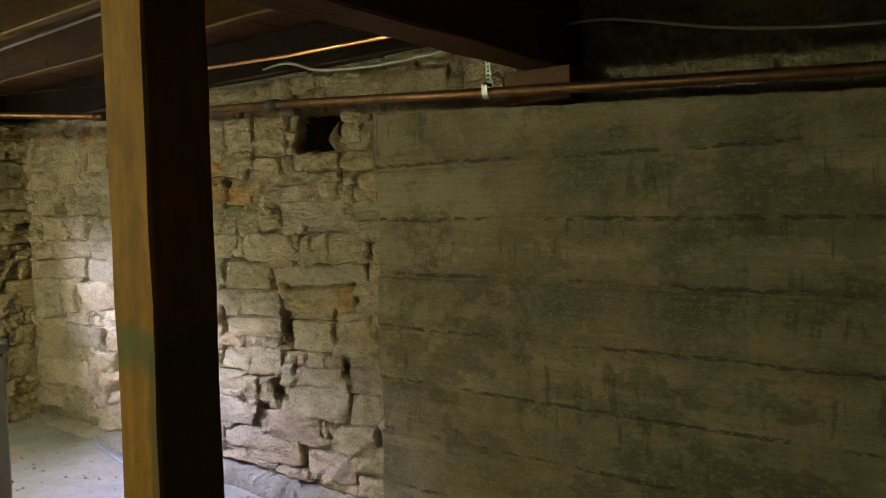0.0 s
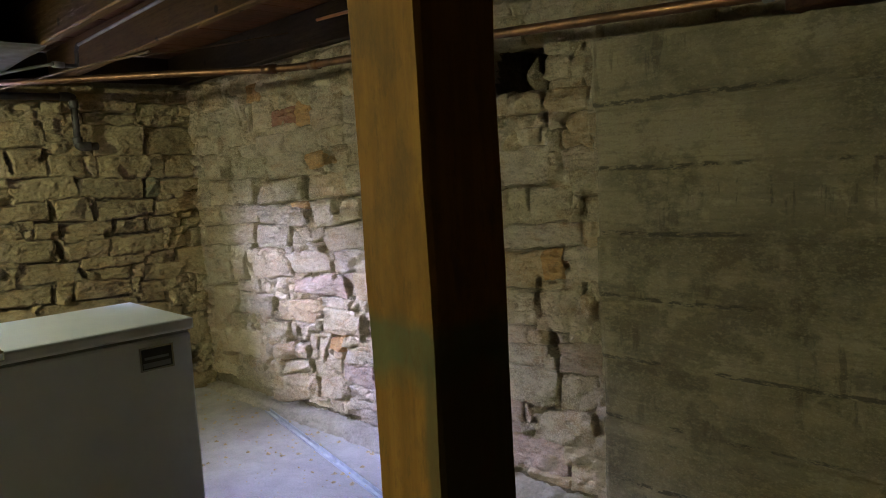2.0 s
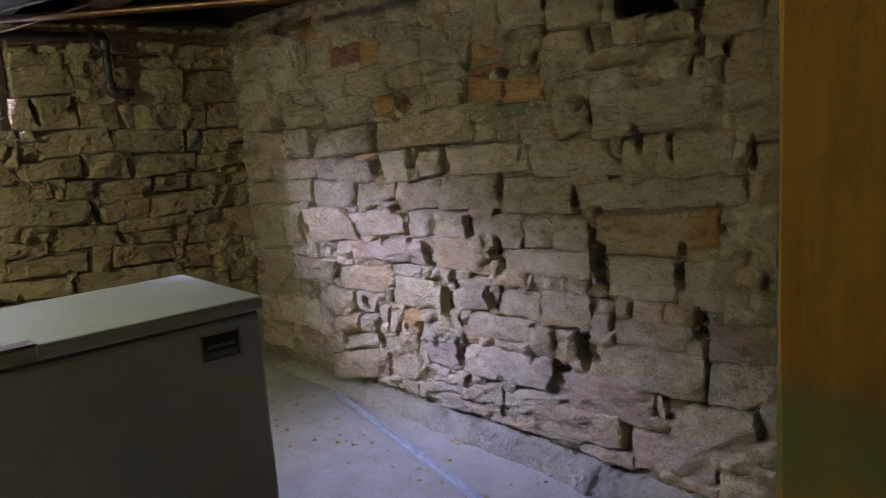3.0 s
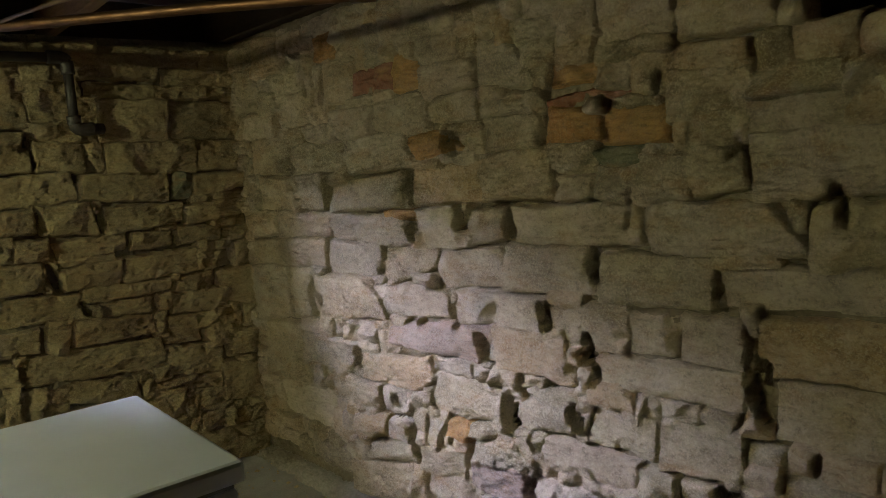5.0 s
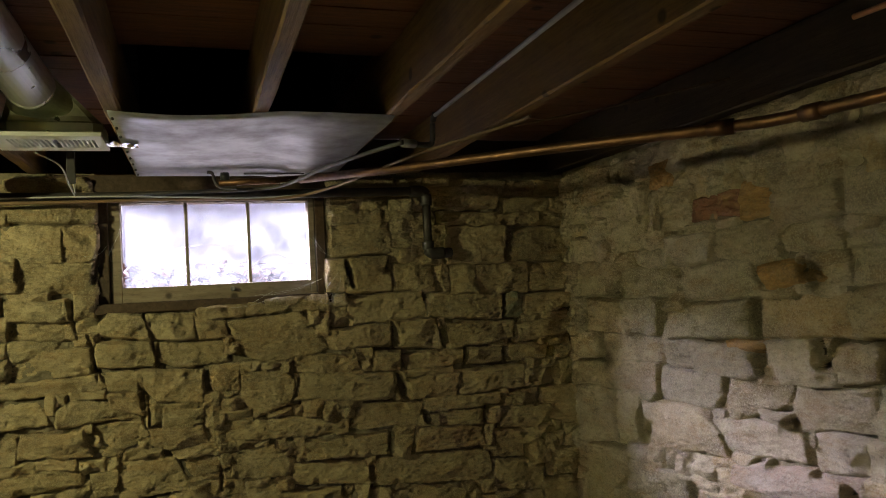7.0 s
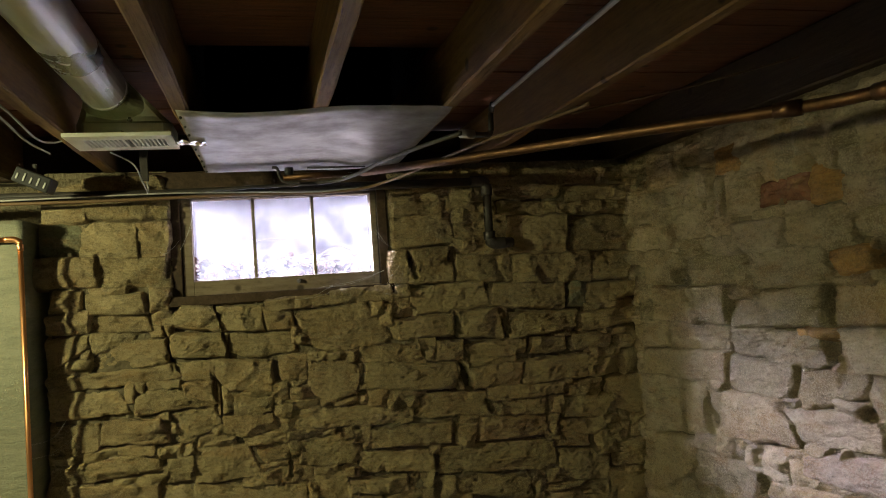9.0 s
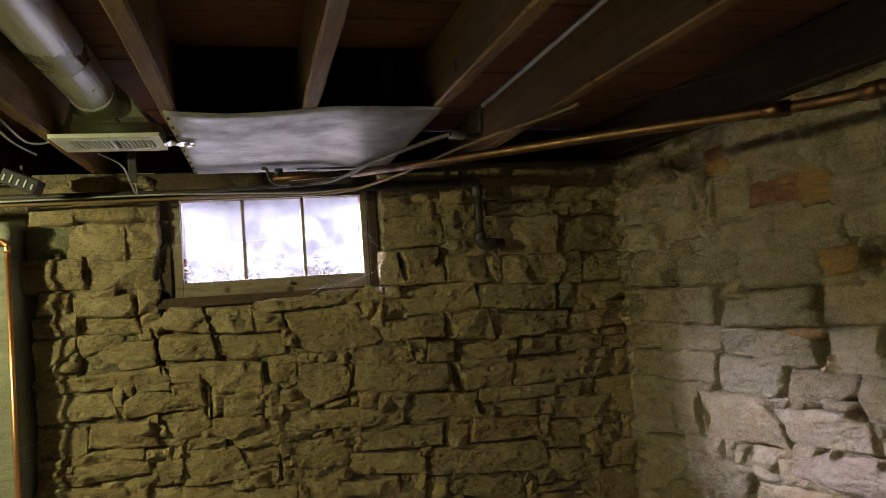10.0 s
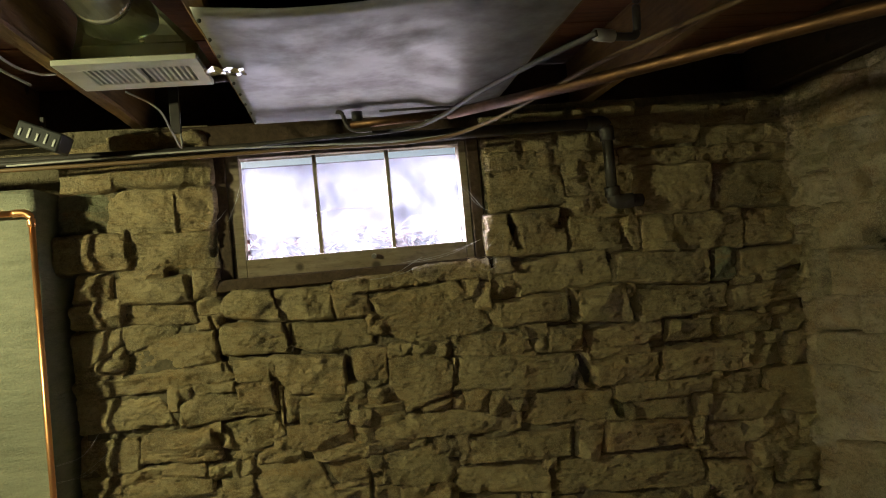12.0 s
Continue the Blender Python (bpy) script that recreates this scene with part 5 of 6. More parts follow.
def cellar_window():
    y0, y1, z0, z1 = WIN
    w = thing("window_1", "small three-pane cellar window in a dusty timber frame", "window", (FACE_X - 0.03, 0.70, z0), kind="structure")
    o = Vector(w.location)

    def span(lo, hi):
        return Vector(lo) - o, Vector(hi) - o
    xa, xb = -5.55, -5.435
    boxes("window_frame", [span((xa, y0, z0 + 0.02), (xb, y0 + 0.045, z1)), span((xa, y1 - 0.045, z0 + 0.02), (xb, y1, z1)), span((xa, y0 + 0.045, z1 - 0.012), (xb, y1 - 0.045, z1))], SILL_WOOD, w, "dark weathered outer frame", 0.004)
    boxes("window_sill", [span((-5.55, y0 - 0.015, z0 - 0.022), (-5.412, y1 + 0.015, z0 + 0.0215))], SILL_WOOD, w, "dark dusty timber sill", 0.006)
    gy0, gy1, gz0, gz1 = 0.307, 1.105, 1.56, 1.922
    sash = boxes("sash", [span((xa + 0.03, y0 + 0.047, z0 + 0.02), (xb - 0.012, gy0, z1 - 0.014)), span((xa + 0.03, gy1, z0 + 0.02), (xb - 0.012, y1 - 0.047, z1 - 0.014)),
                          span((xa + 0.03, gy0, z0 + 0.02), (xb - 0.012, gy1, gz0)), span((xa + 0.03, gy0, gz1), (xb - 0.012, gy1, z1 - 0.014))], FRAME_WOOD, w, "dusty yellow-brown sash", 0.003)
    bars = [gy0 + (gy1 - gy0) * k / 3 for k in (1, 2)]
    for y in bars:
        boxes("glazing_bar", [span((xa + 0.05, y - 0.007, gz0), (xb - 0.03, y + 0.007, gz1))], FRAME_WOOD, sash, bevel=0.002)
    cuts = [gy0] + bars + [gy1]
    for a, b in zip(cuts, cuts[1:]):
        pane = boxes("pane", [span((-5.497, a + 0.007, gz0), (-5.494, b - 0.007, gz1))], GLASS, sash)
        pane.visible_shadow = False
    bm = bmesh.new()
    bmesh.ops.create_cone(bm, cap_ends=True, segments=14, radius1=0.010, radius2=0.008, depth=0.02, matrix=Matrix.Translation(Vector((xb - 0.005, 0.76, 1.535)) - o) @ Matrix.Rotation(math.pi / 2, 4, "Y"))
    part("latch_knob", bm, STRAP_METAL, sash)


cellar_window()
timber("lintel", (-5.60, 0.06, 1.953), (-5.425, 1.34, 2.045), SILL_WOOD, 1, "dark old timber lintel over the cellar window", "lintel", seed=14)


def outside():
    # one sheet of ground with the opening of the window well in it
    bm = bmesh.new()
    xs, ys = [-400, -40, -6.62, -5.62], [-400, -40, -0.75, 1.65, 40, 400]
    g = {(i, j): bm.verts.new((x, y, 2.06)) for i, x in enumerate(xs) for j, y in enumerate(ys)}
    for i in range(len(xs) - 1):
        for j in range(len(ys) - 1):
            if (i, j) != (2, 2):
                bm.faces.new((g[i, j], g[i + 1, j], g[i + 1, j + 1], g[i, j + 1]))
    tagged(part("ground", bm, EARTH), "brown leafy earth outside the cellar", "ground", kind="structure")
    well = boxes("window_well", [((-6.80, -0.90, 1.20), (-6.62, 1.80, 2.055)), ((-6.62, -0.90, 1.20), (-5.955, -0.75, 2.055)), ((-6.62, 1.65, 1.20), (-5.955, 1.80, 2.055)),
                                 ((-6.62, -0.75, 1.20), (-5.955, 1.65, 1.52)), ((-5.955, -0.265, 1.205), (-5.625, WIN[0], 1.52))], WELL)
    tagged(well, "weathered concrete window well outside the glass", "window well", kind="structure")
    rng = random.Random(31)
    verts, faces = [], []
    for _ in range(900):
        c_x = rng.uniform(-6.60, -5.98)
        c = Vector((c_x, rng.uniform(-0.22, 1.62), 1.535 + rng.random() ** 1.5 * 0.17 * max(0.25, (-c_x - 5.95) / 0.65)))
        r = Euler((rng.uniform(-0.9, 0.9), rng.uniform(-0.9, 0.9), rng.uniform(0, 6.3))).to_matrix()
        n0, L = len(verts), rng.uniform(0.03, 0.06)
        for px, py, pz in ((-1, 0, 0), (-0.3, 0.5, 0.1), (0.5, 0.45, 0.15), (1, 0, -0.1), (0.5, -0.45, 0.15), (-0.3, -0.5, 0.1), (0.1, 0, -0.08)):
            verts.append(c + r @ (Vector((px, py, pz)) * L))
        for a in range(6):
            faces.append((n0 + a, n0 + (a + 1) % 6, n0 + 6))
    tagged(link_mesh("leaf_litter", verts, faces, LEAF), "dead reddish leaves heaped in the window well", "leaves", kind="stuff")
    for k in range(7):
        y, z = rng.uniform(-0.1, 0.9), rng.uniform(1.60, 1.75)
        pts = [(rng.uniform(-6.4, -6.1), y + 0.16 * i, z + 0.03 * i * rng.uniform(-0.6, 1.0)) for i in range(5)]
        pts[0] = (pts[0][0], pts[0][1], 1.55)
        tagged(tube("twig", pts, 0.0022, TWIG, None, "", 6, True), "pale bare twig lying in the window well", "twig", "twigs in the well")


outside()

# ---- sheet metal, duct and register ----


def panning_sheet():
    verts, faces = [], []
    nx, ny = 26, 34
    for i in range(nx + 1):
        for j in range(ny + 1):
            p, q = i / nx, j / ny
            x, y = -4.245 - 1.13 * p, 0.384 + 0.832 * q
            z = 2.040 - 0.012 * math.sin(math.pi * q * 2.0) * (1 - p) + 0.006 * noise.noise((x * 3, y * 3, 1)) + 0.003 * noise.noise((x * 9, y * 9, 5))
            z -= 0.022 * math.exp(-((q - 0.80) / 0.12) ** 2) * (0.3 + 0.7 * p) + 0.010 * p
            if i == 0:
                z += 0.006
            verts.append((x, y, z))
    for i in range(nx):
        for j in range(ny):
            a = i * (ny + 1) + j
            faces.append((a, a + ny + 1, a + ny + 2, a + 1))
    ob = link_mesh("panning_sheet", verts, faces, GALV, None, True)
    ob.modifiers.new("thickness", "SOLIDIFY").thickness = 0.0015
    tagged(ob, "dull galvanised sheet nailed under the joists", "sheet metal")
    for k in range(9):
        for y in (0.393,):
            bm = bmesh.new()
            x = -4.29 - 0.125 * k
            p, q = (-4.245 - x) / 1.13, (y - 0.384) / 0.832
            bmesh.ops.create_uvsphere(bm, u_segments=8, v_segments=5, radius=0.005, matrix=Matrix.Translation((x, y, 2.031 - 0.010 * p - (0.02 * p if y > 0.7 else 0.0))))
            part("nail", bm, IRON, ob)


panning_sheet()


def round_duct():
    d = thing("air_duct", "shiny round galvanised air duct between the joists", "duct", (-4.5, 0.185, 2.13))
    o = Vector(d.location)
    tube("pipe", [Vector(p) - o for p in ((-4.50, 0.148, 2.172), (-3.2, 0.146, 2.174), (-1.43, 0.146, 2.176))], 0.070, DUCT_METAL, d, "", 32)
    for x in (-4.49, -3.55, -2.7):
        tube("collar", [Vector((x, 0.148, 2.172)) - o, Vector((x + 0.022, 0.148, 2.172)) - o], 0.0725, DUCT_METAL, d, "", 32)
    bm = bmesh.new()
    n = 32
    rings = []
    for s in range(9):
        t = s / 8
        ring = []
        for k in range(n):
            a = 2 * math.pi * (k + 0.5) / n
            ca, sa = math.cos(a), math.sin(a)
            circ = Vector((-4.50, 0.148 + 0.070 * ca, 2.172 + 0.070 * sa))
            m = max(abs(ca), abs(sa))
            rect = Vector((-4.70 + 0.10 * sa / m, 0.185 + 0.15 * ca / m, 2.085))
            e = t * t * (3 - 2 * t)
            p = circ.lerp(rect, e)
            p.x -= 0.03 * math.sin(math.pi * t)
            ring.append(bm.verts.new(p - o))
        rings.append(ring)
    ring = []
    for k in range(n):
        v = rings[-1][k].co.copy()
        v.z = 2.052 - o.z
        ring.append(bm.verts.new(v))
    rings.append(ring)
    for r0, r1 in zip(rings, rings[1:]):
        for k in range(n):
            bm.faces.new((r0[k], r0[(k + 1) % n], r1[(k + 1) % n], r1[k]))
    part("boot", bm, BOOT_METAL, d, "greenish galvanised boot")
    r = thing("floor_register", "cream painted slotted metal air register", "register", (-4.70, 0.165, 2.04))
    c = Vector(r.location)

    def span(lo, hi):
        return Vector(lo) - c, Vector(hi) - c
    boxes("faceplate", [span((-4.83, -0.002, 2.036), (-4.775, 0.335, 2.050)), span((-4.635, -0.002, 2.036), (-4.575, 0.335, 2.050)),
                        span((-4.775, -0.002, 2.036), (-4.635, 0.05, 2.050)), span((-4.775, 0.305, 2.036), (-4.635, 0.335, 2.050)), span((-4.775, 0.168, 2.036), (-4.635, 0.178, 2.050))], VENT_PAINT, r, bevel=0.002)
    for k in range(18):
        y = 0.056 + 0.0138 * k
        if 0.16 < y < 0.182:
            continue
        boxes("slat", [span((-4.776, y, 2.038), (-4.634, y + 0.0055, 2.049))], VENT_PAINT, r)
    # added black plate; the slots' inner darkness is put into its colour
    boxes("slot_dark", [span((-4.78, 0.05, 2.0505), (-4.63, 0.306, 2.054))], BLACK, r)


round_duct()


def foil_tab():
    verts, faces = [], []
    for i in range(9):
        for j in range(5):
            p, q = i / 8, j / 4
            verts.append((-4.63 - 0.075 * q + 0.006 * noise.noise((p * 6, q * 6, 2)), 0.338 + 0.10 * p, 2.030 - 0.006 * p + 0.010 * noise.noise((p * 5, q * 5, 9))))
    for i in range(8):
        for j in range(4):
            a = i * 5 + j
            faces.append((a, a + 5, a + 6, a + 1))
    ob = link_mesh("foil_tape", verts, faces, CHROME, None, False)
    ob.modifiers.new("thickness", "SOLIDIFY").thickness = 0.001
    tagged(ob, "crumpled silver foil tape beside the register", "tape")


foil_tab()

# ---- pipes and cables ----


def pipe_strap(x, y, z, top, tilt=0.0):
    """Perforated hanger strap: a loop under the pipe and a tail up to the timber."""
    s = thing("pipe_strap", "perforated zinc hanger strap round the copper pipe", "strap", (x, y, z), "pipe straps")
    bm = bmesh.new()
    pts = [(0.022 * math.cos(a), 0.022 * math.sin(a)) for a in [math.pi * k / 10 - math.pi for k in range(11)]]
    pts = [(-0.022, 0.025)] + pts + [(0.020, 0.03), (0.006 + tilt, 0.06), (0.004 + tilt, top - z)]
    prev = None
    for py, pz in pts:
        row = [bm.verts.new((-0.011, py, pz)), bm.verts.new((0.011, py, pz))]
        if prev:
            bm.faces.new((prev[0], prev[1], row[1], row[0]))
        prev = row
    ob = part("band", bm, STRAP_METAL, s)
    ob.modifiers.new("thickness", "SOLIDIFY").thickness = 0.002
    for k in range(5):
        bm = bmesh.new()
        zz = 0.045 + (top - z - 0.05) * k / 4
        bmesh.ops.create_cone(bm, cap_ends=True, segments=10, radius1=0.0035, radius2=0.0035, depth=0.003, matrix=Matrix.Translation((0, 0.0025 + tilt * min(1, zz / 0.06), zz)) @ Matrix.Rotation(math.pi / 2, 4, "X"))
        part("hole", bm, BLACK, s)
    bm = bmesh.new()
    bmesh.ops.create_cone(bm, cap_ends=True, segments=6, radius1=0.006, radius2=0.006, depth=0.05, matrix=Matrix.Translation((0, 0.0, 0.028)) @ Matrix.Rotation(math.pi / 2, 4, "X"))
    part("bolt", bm, IRON, s)


def copper_main():
    m = thing("copper_pipe", "tarnished copper water pipe hung along the wall", "pipe", (-2.54, 2.155, 1.867))
    o = Vector(m.location)
    straight = [(1.9, 2.15, 1.63), (-0.26, 2.15, 1.735), (-1.42, 2.14, 1.797), (-2.54, 2.155, 1.867), (-3.50, 2.13, 1.905)]
    bend = [(-3.50, 2.13, 1.905), (-3.62, 2.11, 1.909), (-3.74, 2.04, 1.912)]
    far = [(-3.74, 2.04, 1.912), (-4.15, 1.73, 1.930), (-4.75, 1.335, 1.957), (-5.19, 1.045, 1.985)]
    line = straight[:-1] + smooth_line(bend, 5) + far[1:]
    tube("run", [Vector(p) - o for p in line], 0.0175, COPPER, m, "", 16)
    for a, b in (((-2.51, 2.1545, 1.865), (-2.58, 2.1555, 1.870)), ((-3.47, 2.131, 1.9035), (-3.53, 2.126, 1.906)), ((-3.71, 2.056, 1.911), (-3.77, 2.014, 1.913))):
        tube("coupling", [Vector(a) - o, Vector(b) - o], 0.023, IRON if a[0] > -3 else COPPER, m, "", 16)


copper_main()
pipe_strap(-1.425, 2.14, 1.797, 1.905)
pipe_strap(-3.02, 2.14, 1.887, 2.048, 0.006)


def gas_pipe():
    m = thing("iron_pipe", "black iron pipe along the window wall", "pipe", (-5.34, 1.6, 1.945))
    o = Vector(m.location)
    tube("run", [Vector(p) - o for p in ((-5.34, -1.9, 1.955), (-5.34, 0.23, 1.938), (-5.34, 1.60, 1.948))], 0.020, IRON, m, "", 14)
    corner = smooth_line([(-5.34, 1.57, 1.948), (-5.34, 1.625, 1.946), (-5.34, 1.643, 1.928), (-5.34, 1.645, 1.88)], 5)
    tube("elbow", [Vector(p) - o for p in corner], 0.027, IRON, m, "", 14)
    tube("drop", [Vector((-5.34, 1.645, 1.90)) - o, Vector((-5.34, 1.645, 1.69)) - o], 0.020, IRON, m, "", 14)
    foot = smooth_line([(-5.34, 1.645, 1.71), (-5.34, 1.648, 1.672), (-5.34, 1.668, 1.655), (-5.345, 1.72, 1.655)], 5)
    tube("elbow", [Vector(p) - o for p in foot], 0.028, IRON, m, "", 14)
    tube("tail", [Vector((-5.345, 1.70, 1.655)) - o, Vector((-5.36, 1.76, 1.655)) - o], 0.024, IRON, m, "", 14)


gas_pipe()


def hose_tap():
    m = thing("stop_valve", "brass and copper stop valve hung under the sheet", "valve", (-5.20, 0.85, 1.975))
    o = Vector(m.location)
    tube("body", [Vector(p) - o for p in ((-5.22, 0.71, 1.975), (-5.21, 0.86, 1.982), (-5.20, 1.04, 1.988))], 0.015, COPPER, m, "", 14)
    tube("nut", [Vector((-5.21, 0.96, 1.985)) - o, Vector((-5.207, 1.0, 1.986)) - o], 0.020, STRAP_METAL, m, "", 6)
    tube("knob", [Vector((-5.22, 0.735, 1.985)) - o, Vector((-5.22, 0.735, 2.018)) - o], 0.019, BLACK, m, "", 14)
    tube("hook", [Vector(p) - o for p in ((-5.22, 0.665, 2.022), (-5.22, 0.685, 2.016), (-5.22, 0.70, 1.972), (-5.22, 0.73, 1.955), (-5.22, 0.78, 1.955))], 0.007, IRON, m, "", 8, True)
    tube("lever", [Vector((-5.20, 0.81, 2.012)) - o, Vector((-5.20, 1.06, 2.012)) - o], 0.004, IRON, m, "", 8)


hose_tap()


def cable(pts, radius, material, label, group="loose cables"):
    return tagged(tube("cable", pts, radius, material, None, "", 8, True), label, "cable", group)


cable([(-4.20, 1.66, 2.042), (-4.29, 1.625, 2.035), (-4.575, 1.385, 1.985), (-5.17, 1.165, 1.945), (-5.27, 0.95, 1.915), (-5.29, 0.5, 1.918), (-5.29, -0.3, 1.912), (-5.30, -1.8, 1.93)], 0.007, BROWN_CABLE, "brown cable sagging across under the joists")
cable([(-4.36, 1.27, 1.985), (-4.55, 1.19, 1.982), (-4.85, 1.08, 1.975), (-5.10, 1.00, 1.962), (-5.24, 0.90, 1.955), (-5.28, 0.60, 1.948), (-5.29, -0.2, 1.932), (-5.30, -1.6, 1.945)], 0.008, IRON, "dusty black cable drooping over the window")
cable([(-5.26, 1.10, 1.93), (-5.27, 0.85, 1.918), (-5.27, 0.55, 1.926), (-5.27, 0.2, 1.932), (-5.28, -0.4, 1.925)], 0.0035, WHITE_CABLE, "thin grey cable over the window")
cable([(-4.29, 1.64, 2.03), (-4.20, 2.0, 2.09), (-4.10, 2.30, 2.15), (-4.05, 2.415, 2.17)], 0.004, BROWN_CABLE, "thin cable clipped to the sill beam")
cable([(-2.75, 2.28, 2.06), (-2.50, 2.2, 2.045), (-2.32, 2.2, 1.995), (-2.12, 2.2, 1.975), (-1.86, 2.2, 1.970), (-1.60, 2.2, 1.985), (-1.44, 2.24, 2.03)], 0.0065, WHITE_CABLE, "grey-white cable sagging below the joists")
cable([(-1.22, 2.30, 2.02), (-1.0, 2.2, 1.985), (-0.63, 2.2, 1.900), (-0.26, 2.2, 1.858), (0.2, 2.2, 1.87), (0.8, 2.25, 1.98), (1.0, 2.3, 2.06)], 0.005, WHITE_CABLE, "grey cable sagging over the concrete")
cable([(-3.6, -0.05, 2.043), (-4.14, -0.042, 2.035), (-4.40, -0.03, 2.0), (-4.58, -0.03, 2.02), (-4.66, -0.02, 2.04)], 0.0032, WHITE_CABLE, "white wire looped under a joist")
cable([(-3.6, -0.065, 2.043), (-4.16, -0.062, 2.02), (-4.36, -0.045, 1.985), (-4.47, -0.01, 1.965)], 0.0032, WHITE_CABLE, "white wire with a loose hanging end")
cable([(-4.83, 0.10, 2.03), (-4.92, 0.16, 2.0), (-5.05, 0.17, 1.95), (-5.12, 0.18, 1.92), (-5.2, 0.16, 2.03)], 0.003, WHITE_CABLE, "thin wire dangling below the register")
tagged(tube("copper_tube", [(-3.2, 1.955, 2.035), (-2.2, 1.95, 2.0), (-1.67, 1.965, 2.0), (-1.405, 1.97, 2.0)], 0.0065, BRIGHT_COPPER, None, "", 10), "thin bright copper tube below the joists", "pipe")


def conduit():
    m = thing("conduit", "thin zinc conduit with a black elbow", "pipe", (-4.38, 1.39, 2.08))
    o = Vector(m.location)
    tube("run", [Vector((-4.38, 1.39, 2.080)) - o, Vector((-1.42, 1.41, 2.135)) - o], 0.007, STRAP_METAL, m, "", 10)
    tube("elbow", [Vector(p) - o for p in ((-4.37, 1.39, 2.085), (-4.40, 1.39, 2.06), (-4.40, 1.385, 1.995), (-4.40, 1.36, 1.985), (-4.38, 1.29, 1.985))], 0.010, IRON, m, "", 10, True)
    tube("clamp", [Vector((-4.39, 1.32, 1.985)) - o, Vector((-4.37, 1.27, 1.985)) - o], 0.015, STRAP_METAL, m, "", 10)


conduit()

# ---- pillar, its pipe, and the small things near it ----


def pillar():
    verts, faces = [], []
    ny, nz = 50, 70
    for i in range(ny + 1):
        for j in range(nz + 1):
            y, z = -0.325 - 1.275 * i / ny, 1.845 * j / nz
            b = int(z / 0.27)
            d = 0.004 * noise.noise((b * 3.1, 0, 1)) + 0.003 * noise.noise((y * 8, z * 8, 4))
            near = abs(z / 0.27 - round(z / 0.27)) * 0.27
            d -= 0.004 * math.exp(-(near / 0.01) ** 2)
            verts.append((-5.275 + d, y - 0.01 * noise.noise((0, z * 7, 2)) * (i == 0), z))
    for i in range(ny):
        for j in range(nz):
            a = i * (nz + 1) + j
            faces.append((a, a + 1, a + nz + 2, a + nz + 1))
    n = len(verts)
    for j in range(nz + 1):
        v = verts[j]
        verts.append((-5.755, v[1], v[2]))
    for j in range(nz):
        faces.append((j + 1, j, n + j, n + j + 1))
    m = len(verts)
    for i in range(ny + 1):
        v = verts[i * (nz + 1) + nz]
        verts.append((-5.755, v[1], v[2]))
    for i in range(ny):
        a, b = i * (nz + 1) + nz, (i + 1) * (nz + 1) + nz
        faces.append((a, b, m + i + 1, m + i))
    ob = link_mesh("concrete_pier", verts, faces, PALE_CONCRETE, None, True)
    tagged(ob, "pale limewashed concrete pier beside the stone wall", "pier", kind="structure")


pillar()


def riser():
    m = thing("copper_riser", "bright copper pipe rising up the concrete pier", "pipe", (-5.245, -0.325, 0.0))
    o = Vector(m.location)
    tube("riser", [Vector((-5.245, -0.325, 0.0)) - o, Vector((-5.245, -0.325, 1.735)) - o], 0.010, BRIGHT_COPPER, m, "", 12)
    tube("elbow", [Vector(p) - o for p in smooth_line([(-5.245, -0.325, 1.72), (-5.245, -0.327, 1.75), (-5.245, -0.345, 1.765), (-5.245, -0.38, 1.766)], 4)], 0.0125, BRIGHT_COPPER, m, "", 12)
    tube("branch", [Vector((-5.245, -0.36, 1.766)) - o, Vector((-5.245, -1.5, 1.775)) - o], 0.010, BRIGHT_COPPER, m, "", 12)


riser()


def slotted_box():
    b = thing("slotted_box", "black slotted metal box under the joists", "box", (-5.17, -0.24, 1.985))
    m = Matrix.Rotation(radians(-24), 4, "X")
    bm = bmesh.new()
    box(bm, (-0.05, -0.068, -0.030), (0.05, 0.068, 0.030), 0.006)
    bm.transform(m)
    part("body", bm, BLACK, b)
    for k in range(5):
        bm = bmesh.new()
        box(bm, (0.0505, -0.056 + 0.026 * k, -0.018), (0.053, -0.049 + 0.026 * k, 0.006 + 0.008 * (k % 2)), 0.001)
        bm.transform(m)
        part("slot", bm, STRAP_METAL, b)
    boxes("hanger", [((-0.01, -0.005, 0.03), (0.01, 0.005, 0.065))], IRON, b)


slotted_box()
boxes("hanger_bar", [((-5.115, 0.155, 1.962), (-5.10, 0.185, 2.25))], IRON, None, bevel=0.002)
tagged(bpy.data.objects["hanger_bar"], "black iron hanger bar under the floor boards", "bar")


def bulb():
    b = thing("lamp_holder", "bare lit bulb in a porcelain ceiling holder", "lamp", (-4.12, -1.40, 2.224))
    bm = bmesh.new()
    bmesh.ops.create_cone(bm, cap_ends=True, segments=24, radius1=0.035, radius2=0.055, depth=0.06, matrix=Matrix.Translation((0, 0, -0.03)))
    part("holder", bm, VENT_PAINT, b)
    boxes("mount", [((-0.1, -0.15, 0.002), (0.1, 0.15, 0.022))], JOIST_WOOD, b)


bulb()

# ---- loose things on the floor and in the hole ----


def metal_strip():
    a, b = Vector((-4.56, 2.315, 0)), Vector((-2.80, 1.955, 0))
    L = (b - a).length
    ob = boxes("metal_strip", [((0, -0.014, 0.0), (L, 0.014, 0.003)), ((0, 0.011, 0.003), (L, 0.014, 0.022)), ((0, -0.014, 0.003), (L, -0.011, 0.012))], STRIP_METAL)
    ob.matrix_world = Matrix.Translation(a) @ Matrix.Rotation(math.atan2(b.y - a.y, b.x - a.x), 4, "Z")
    tagged(ob, "long grey metal angle strip lying on the floor", "metal strip")


metal_strip()


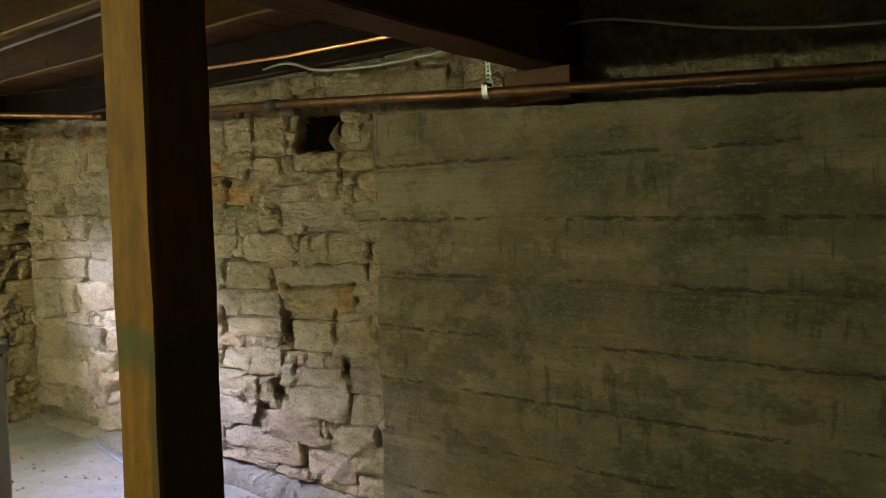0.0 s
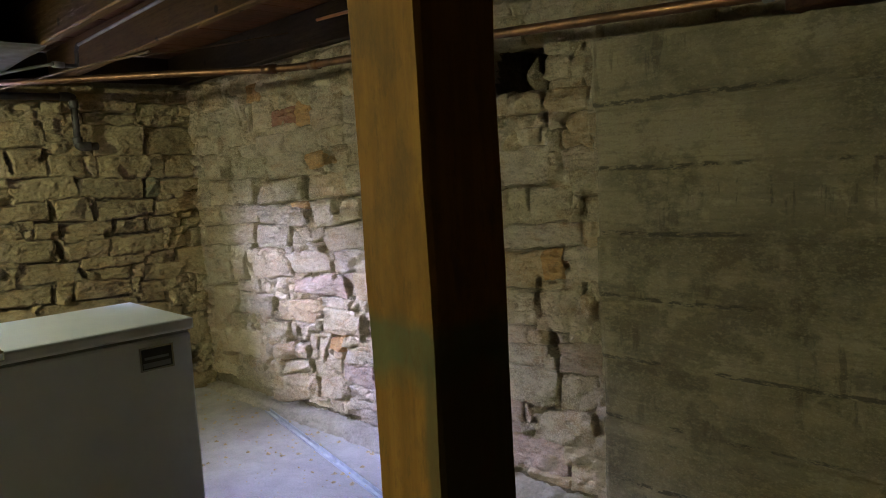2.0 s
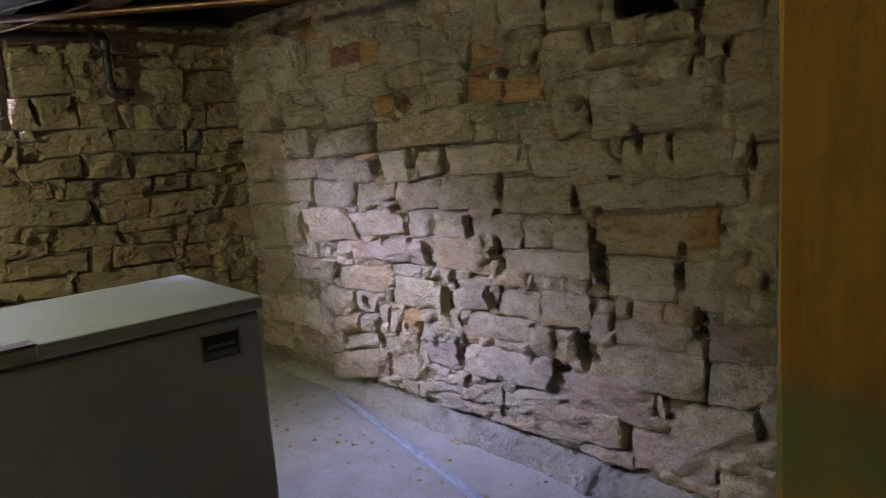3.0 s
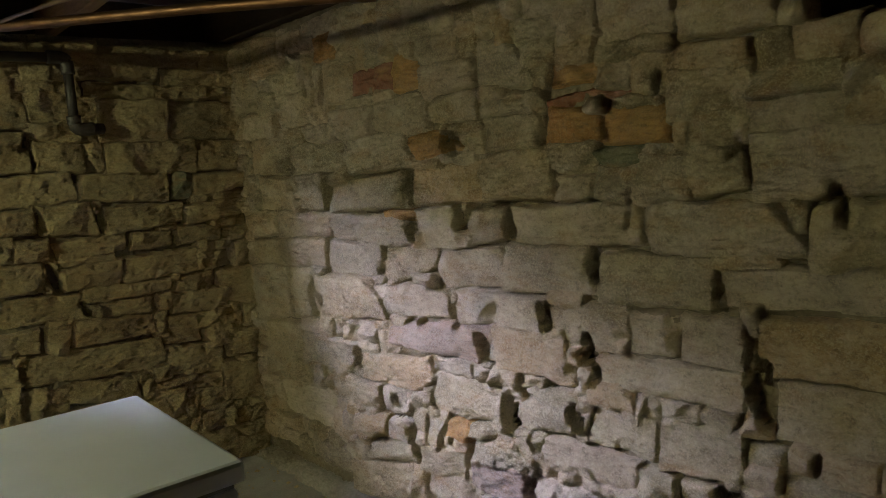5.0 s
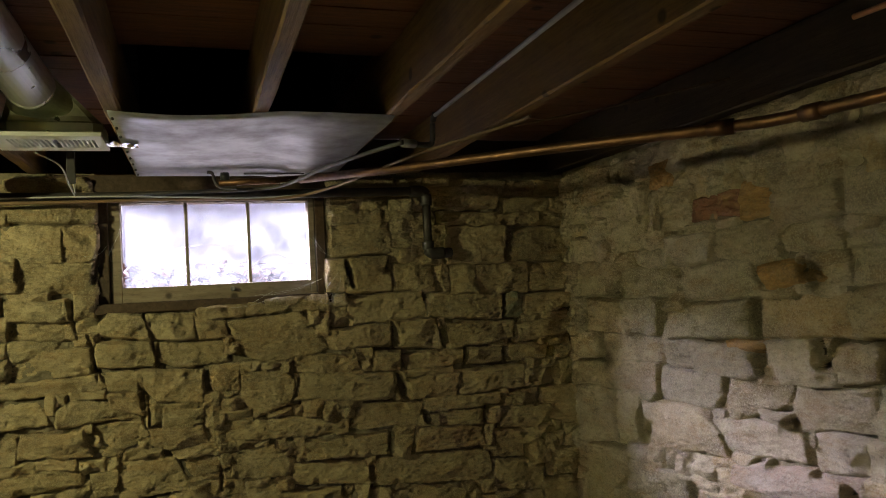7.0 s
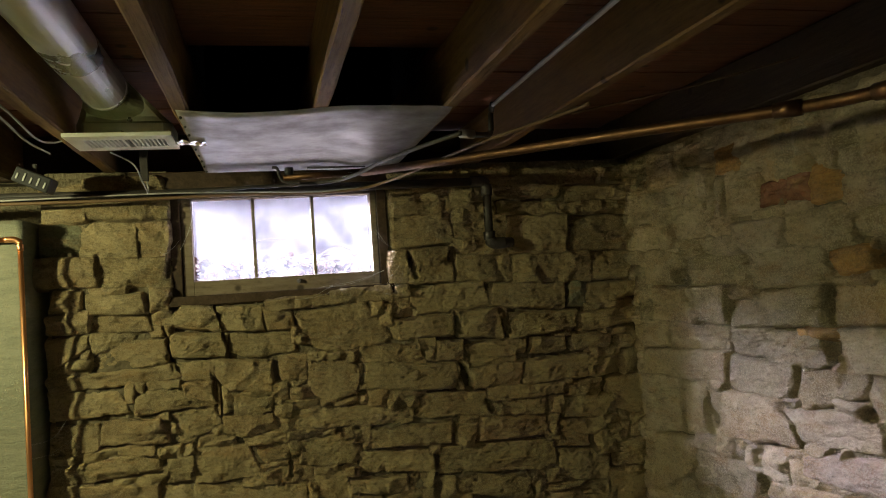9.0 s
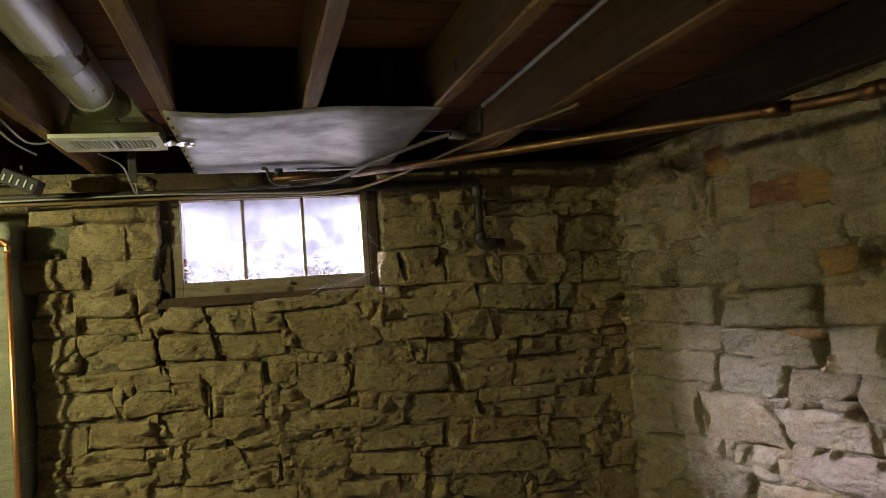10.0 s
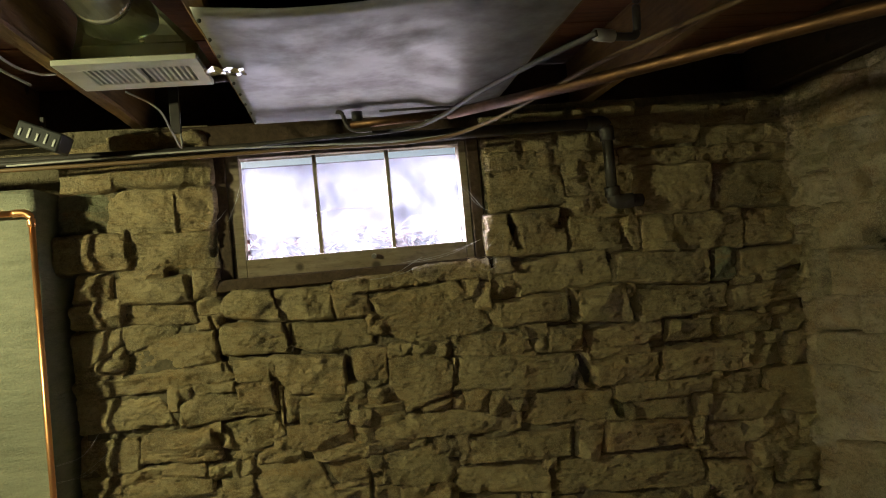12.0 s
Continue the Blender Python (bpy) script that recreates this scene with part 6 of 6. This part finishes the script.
def rock(name, centre, size, seed, material, label):
    rng = random.Random(seed)
    bm = bmesh.new()
    bmesh.ops.create_icosphere(bm, subdivisions=3, radius=1.0)
    planes = [(Vector((rng.uniform(-1, 1), rng.uniform(-1, 1), rng.uniform(-1, 1))).normalized(), rng.uniform(0.55, 0.85)) for _ in range(12)]
    for v in bm.verts:
        for n, d in planes:
            k = v.co.dot(n)
            if k > d:
                v.co -= n * (k - d)
        v.co += v.co.normalized() * 0.05 * noise.noise(v.co * 3 + Vector((seed, 0, 0)))
        v.co = Vector((v.co.x * size[0], v.co.y * size[1], v.co.z * size[2]))
    ob = part(name, bm, material)
    low = min(v.co.z for v in ob.data.vertices)
    ob.location = (centre[0], centre[1], centre[2] - low)
    return tagged(ob, label, "stone", "loose stones")


rock("loose_stone", (-2.47, 2.475, 1.672), (0.045, 0.05, 0.075), 3, PALE_ROCK, "loose pale stone wedged in the wall's hole")
rock("loose_stone", (-2.41, 2.58, 1.672), (0.055, 0.07, 0.12), 5, PALE_ROCK, "loose tan stone deep in the wall's hole")


def floor_grit():
    rng = random.Random(77)
    verts, faces = [], []
    for _ in range(700):
        x = rng.uniform(-5.3, -2.2)
        y = 2.33 - abs(rng.gauss(0, 0.5))
        if -3.92 < x < -3.2 and y < 1.4:
            continue
        r = rng.choice([0.003, 0.004, 0.005, 0.008, 0.014]) * rng.uniform(0.7, 1.2)
        n = len(verts)
        for k in range(5):
            a = 2 * math.pi * k / 5 + rng.uniform(-0.4, 0.4)
            verts.append((x + r * math.cos(a), y + r * math.sin(a), -0.001))
        verts.append((x + rng.uniform(-0.3, 0.3) * r, y + rng.uniform(-0.3, 0.3) * r, r * rng.uniform(0.5, 0.9)))
        for k in range(5):
            faces.append((n + k, n + (k + 1) % 5, n + 5))
    tagged(link_mesh("grit", verts, faces, ROCK), "crumbs of stone and mortar scattered on the floor", "grit", kind="stuff")


floor_grit()


def cobwebs():
    """Dusty strands of cobweb strung about the window and the register."""
    rng = random.Random(91)
    bm = bmesh.new()
    spots = [((-5.41, 1.16, 1.50), (-5.40, 1.24, 1.60)), ((-5.41, 1.10, 1.49), (-5.39, 1.22, 1.47)), ((-5.41, 0.85, 1.50), (-5.40, 1.15, 1.56)), ((-5.41, 0.24, 1.72), (-5.39, 0.17, 1.70)),
             ((-5.42, 0.33, 1.88), (-5.41, 0.26, 1.70)), ((-5.41, 0.95, 1.49), (-5.40, 0.70, 1.45)), 
             ((-5.25, -0.32, 0.95), (-5.41, -0.22, 1.02)), ((-5.25, -0.32, 0.90), (-5.41, -0.18, 0.96)), ((-5.42, 1.12, 1.75), (-5.40, 1.20, 1.66))]
    for a, b in spots:
        a, b = Vector(a), Vector(b)
        for _ in range(2):
            mid = (a + b) / 2 + Vector((0.01, rng.uniform(-0.02, 0.02), -rng.uniform(0.01, 0.03)))
            tube_mesh(bm, smooth_line([a, mid, b], 5), 0.00035, 4)
            a = a + Vector((0, rng.uniform(-0.03, 0.03), rng.uniform(-0.03, 0.03)))
    tagged(part("cobweb", bm, COBWEB), "dusty grey cobweb strands about the window", "cobweb", kind="stuff")


cobwebs()
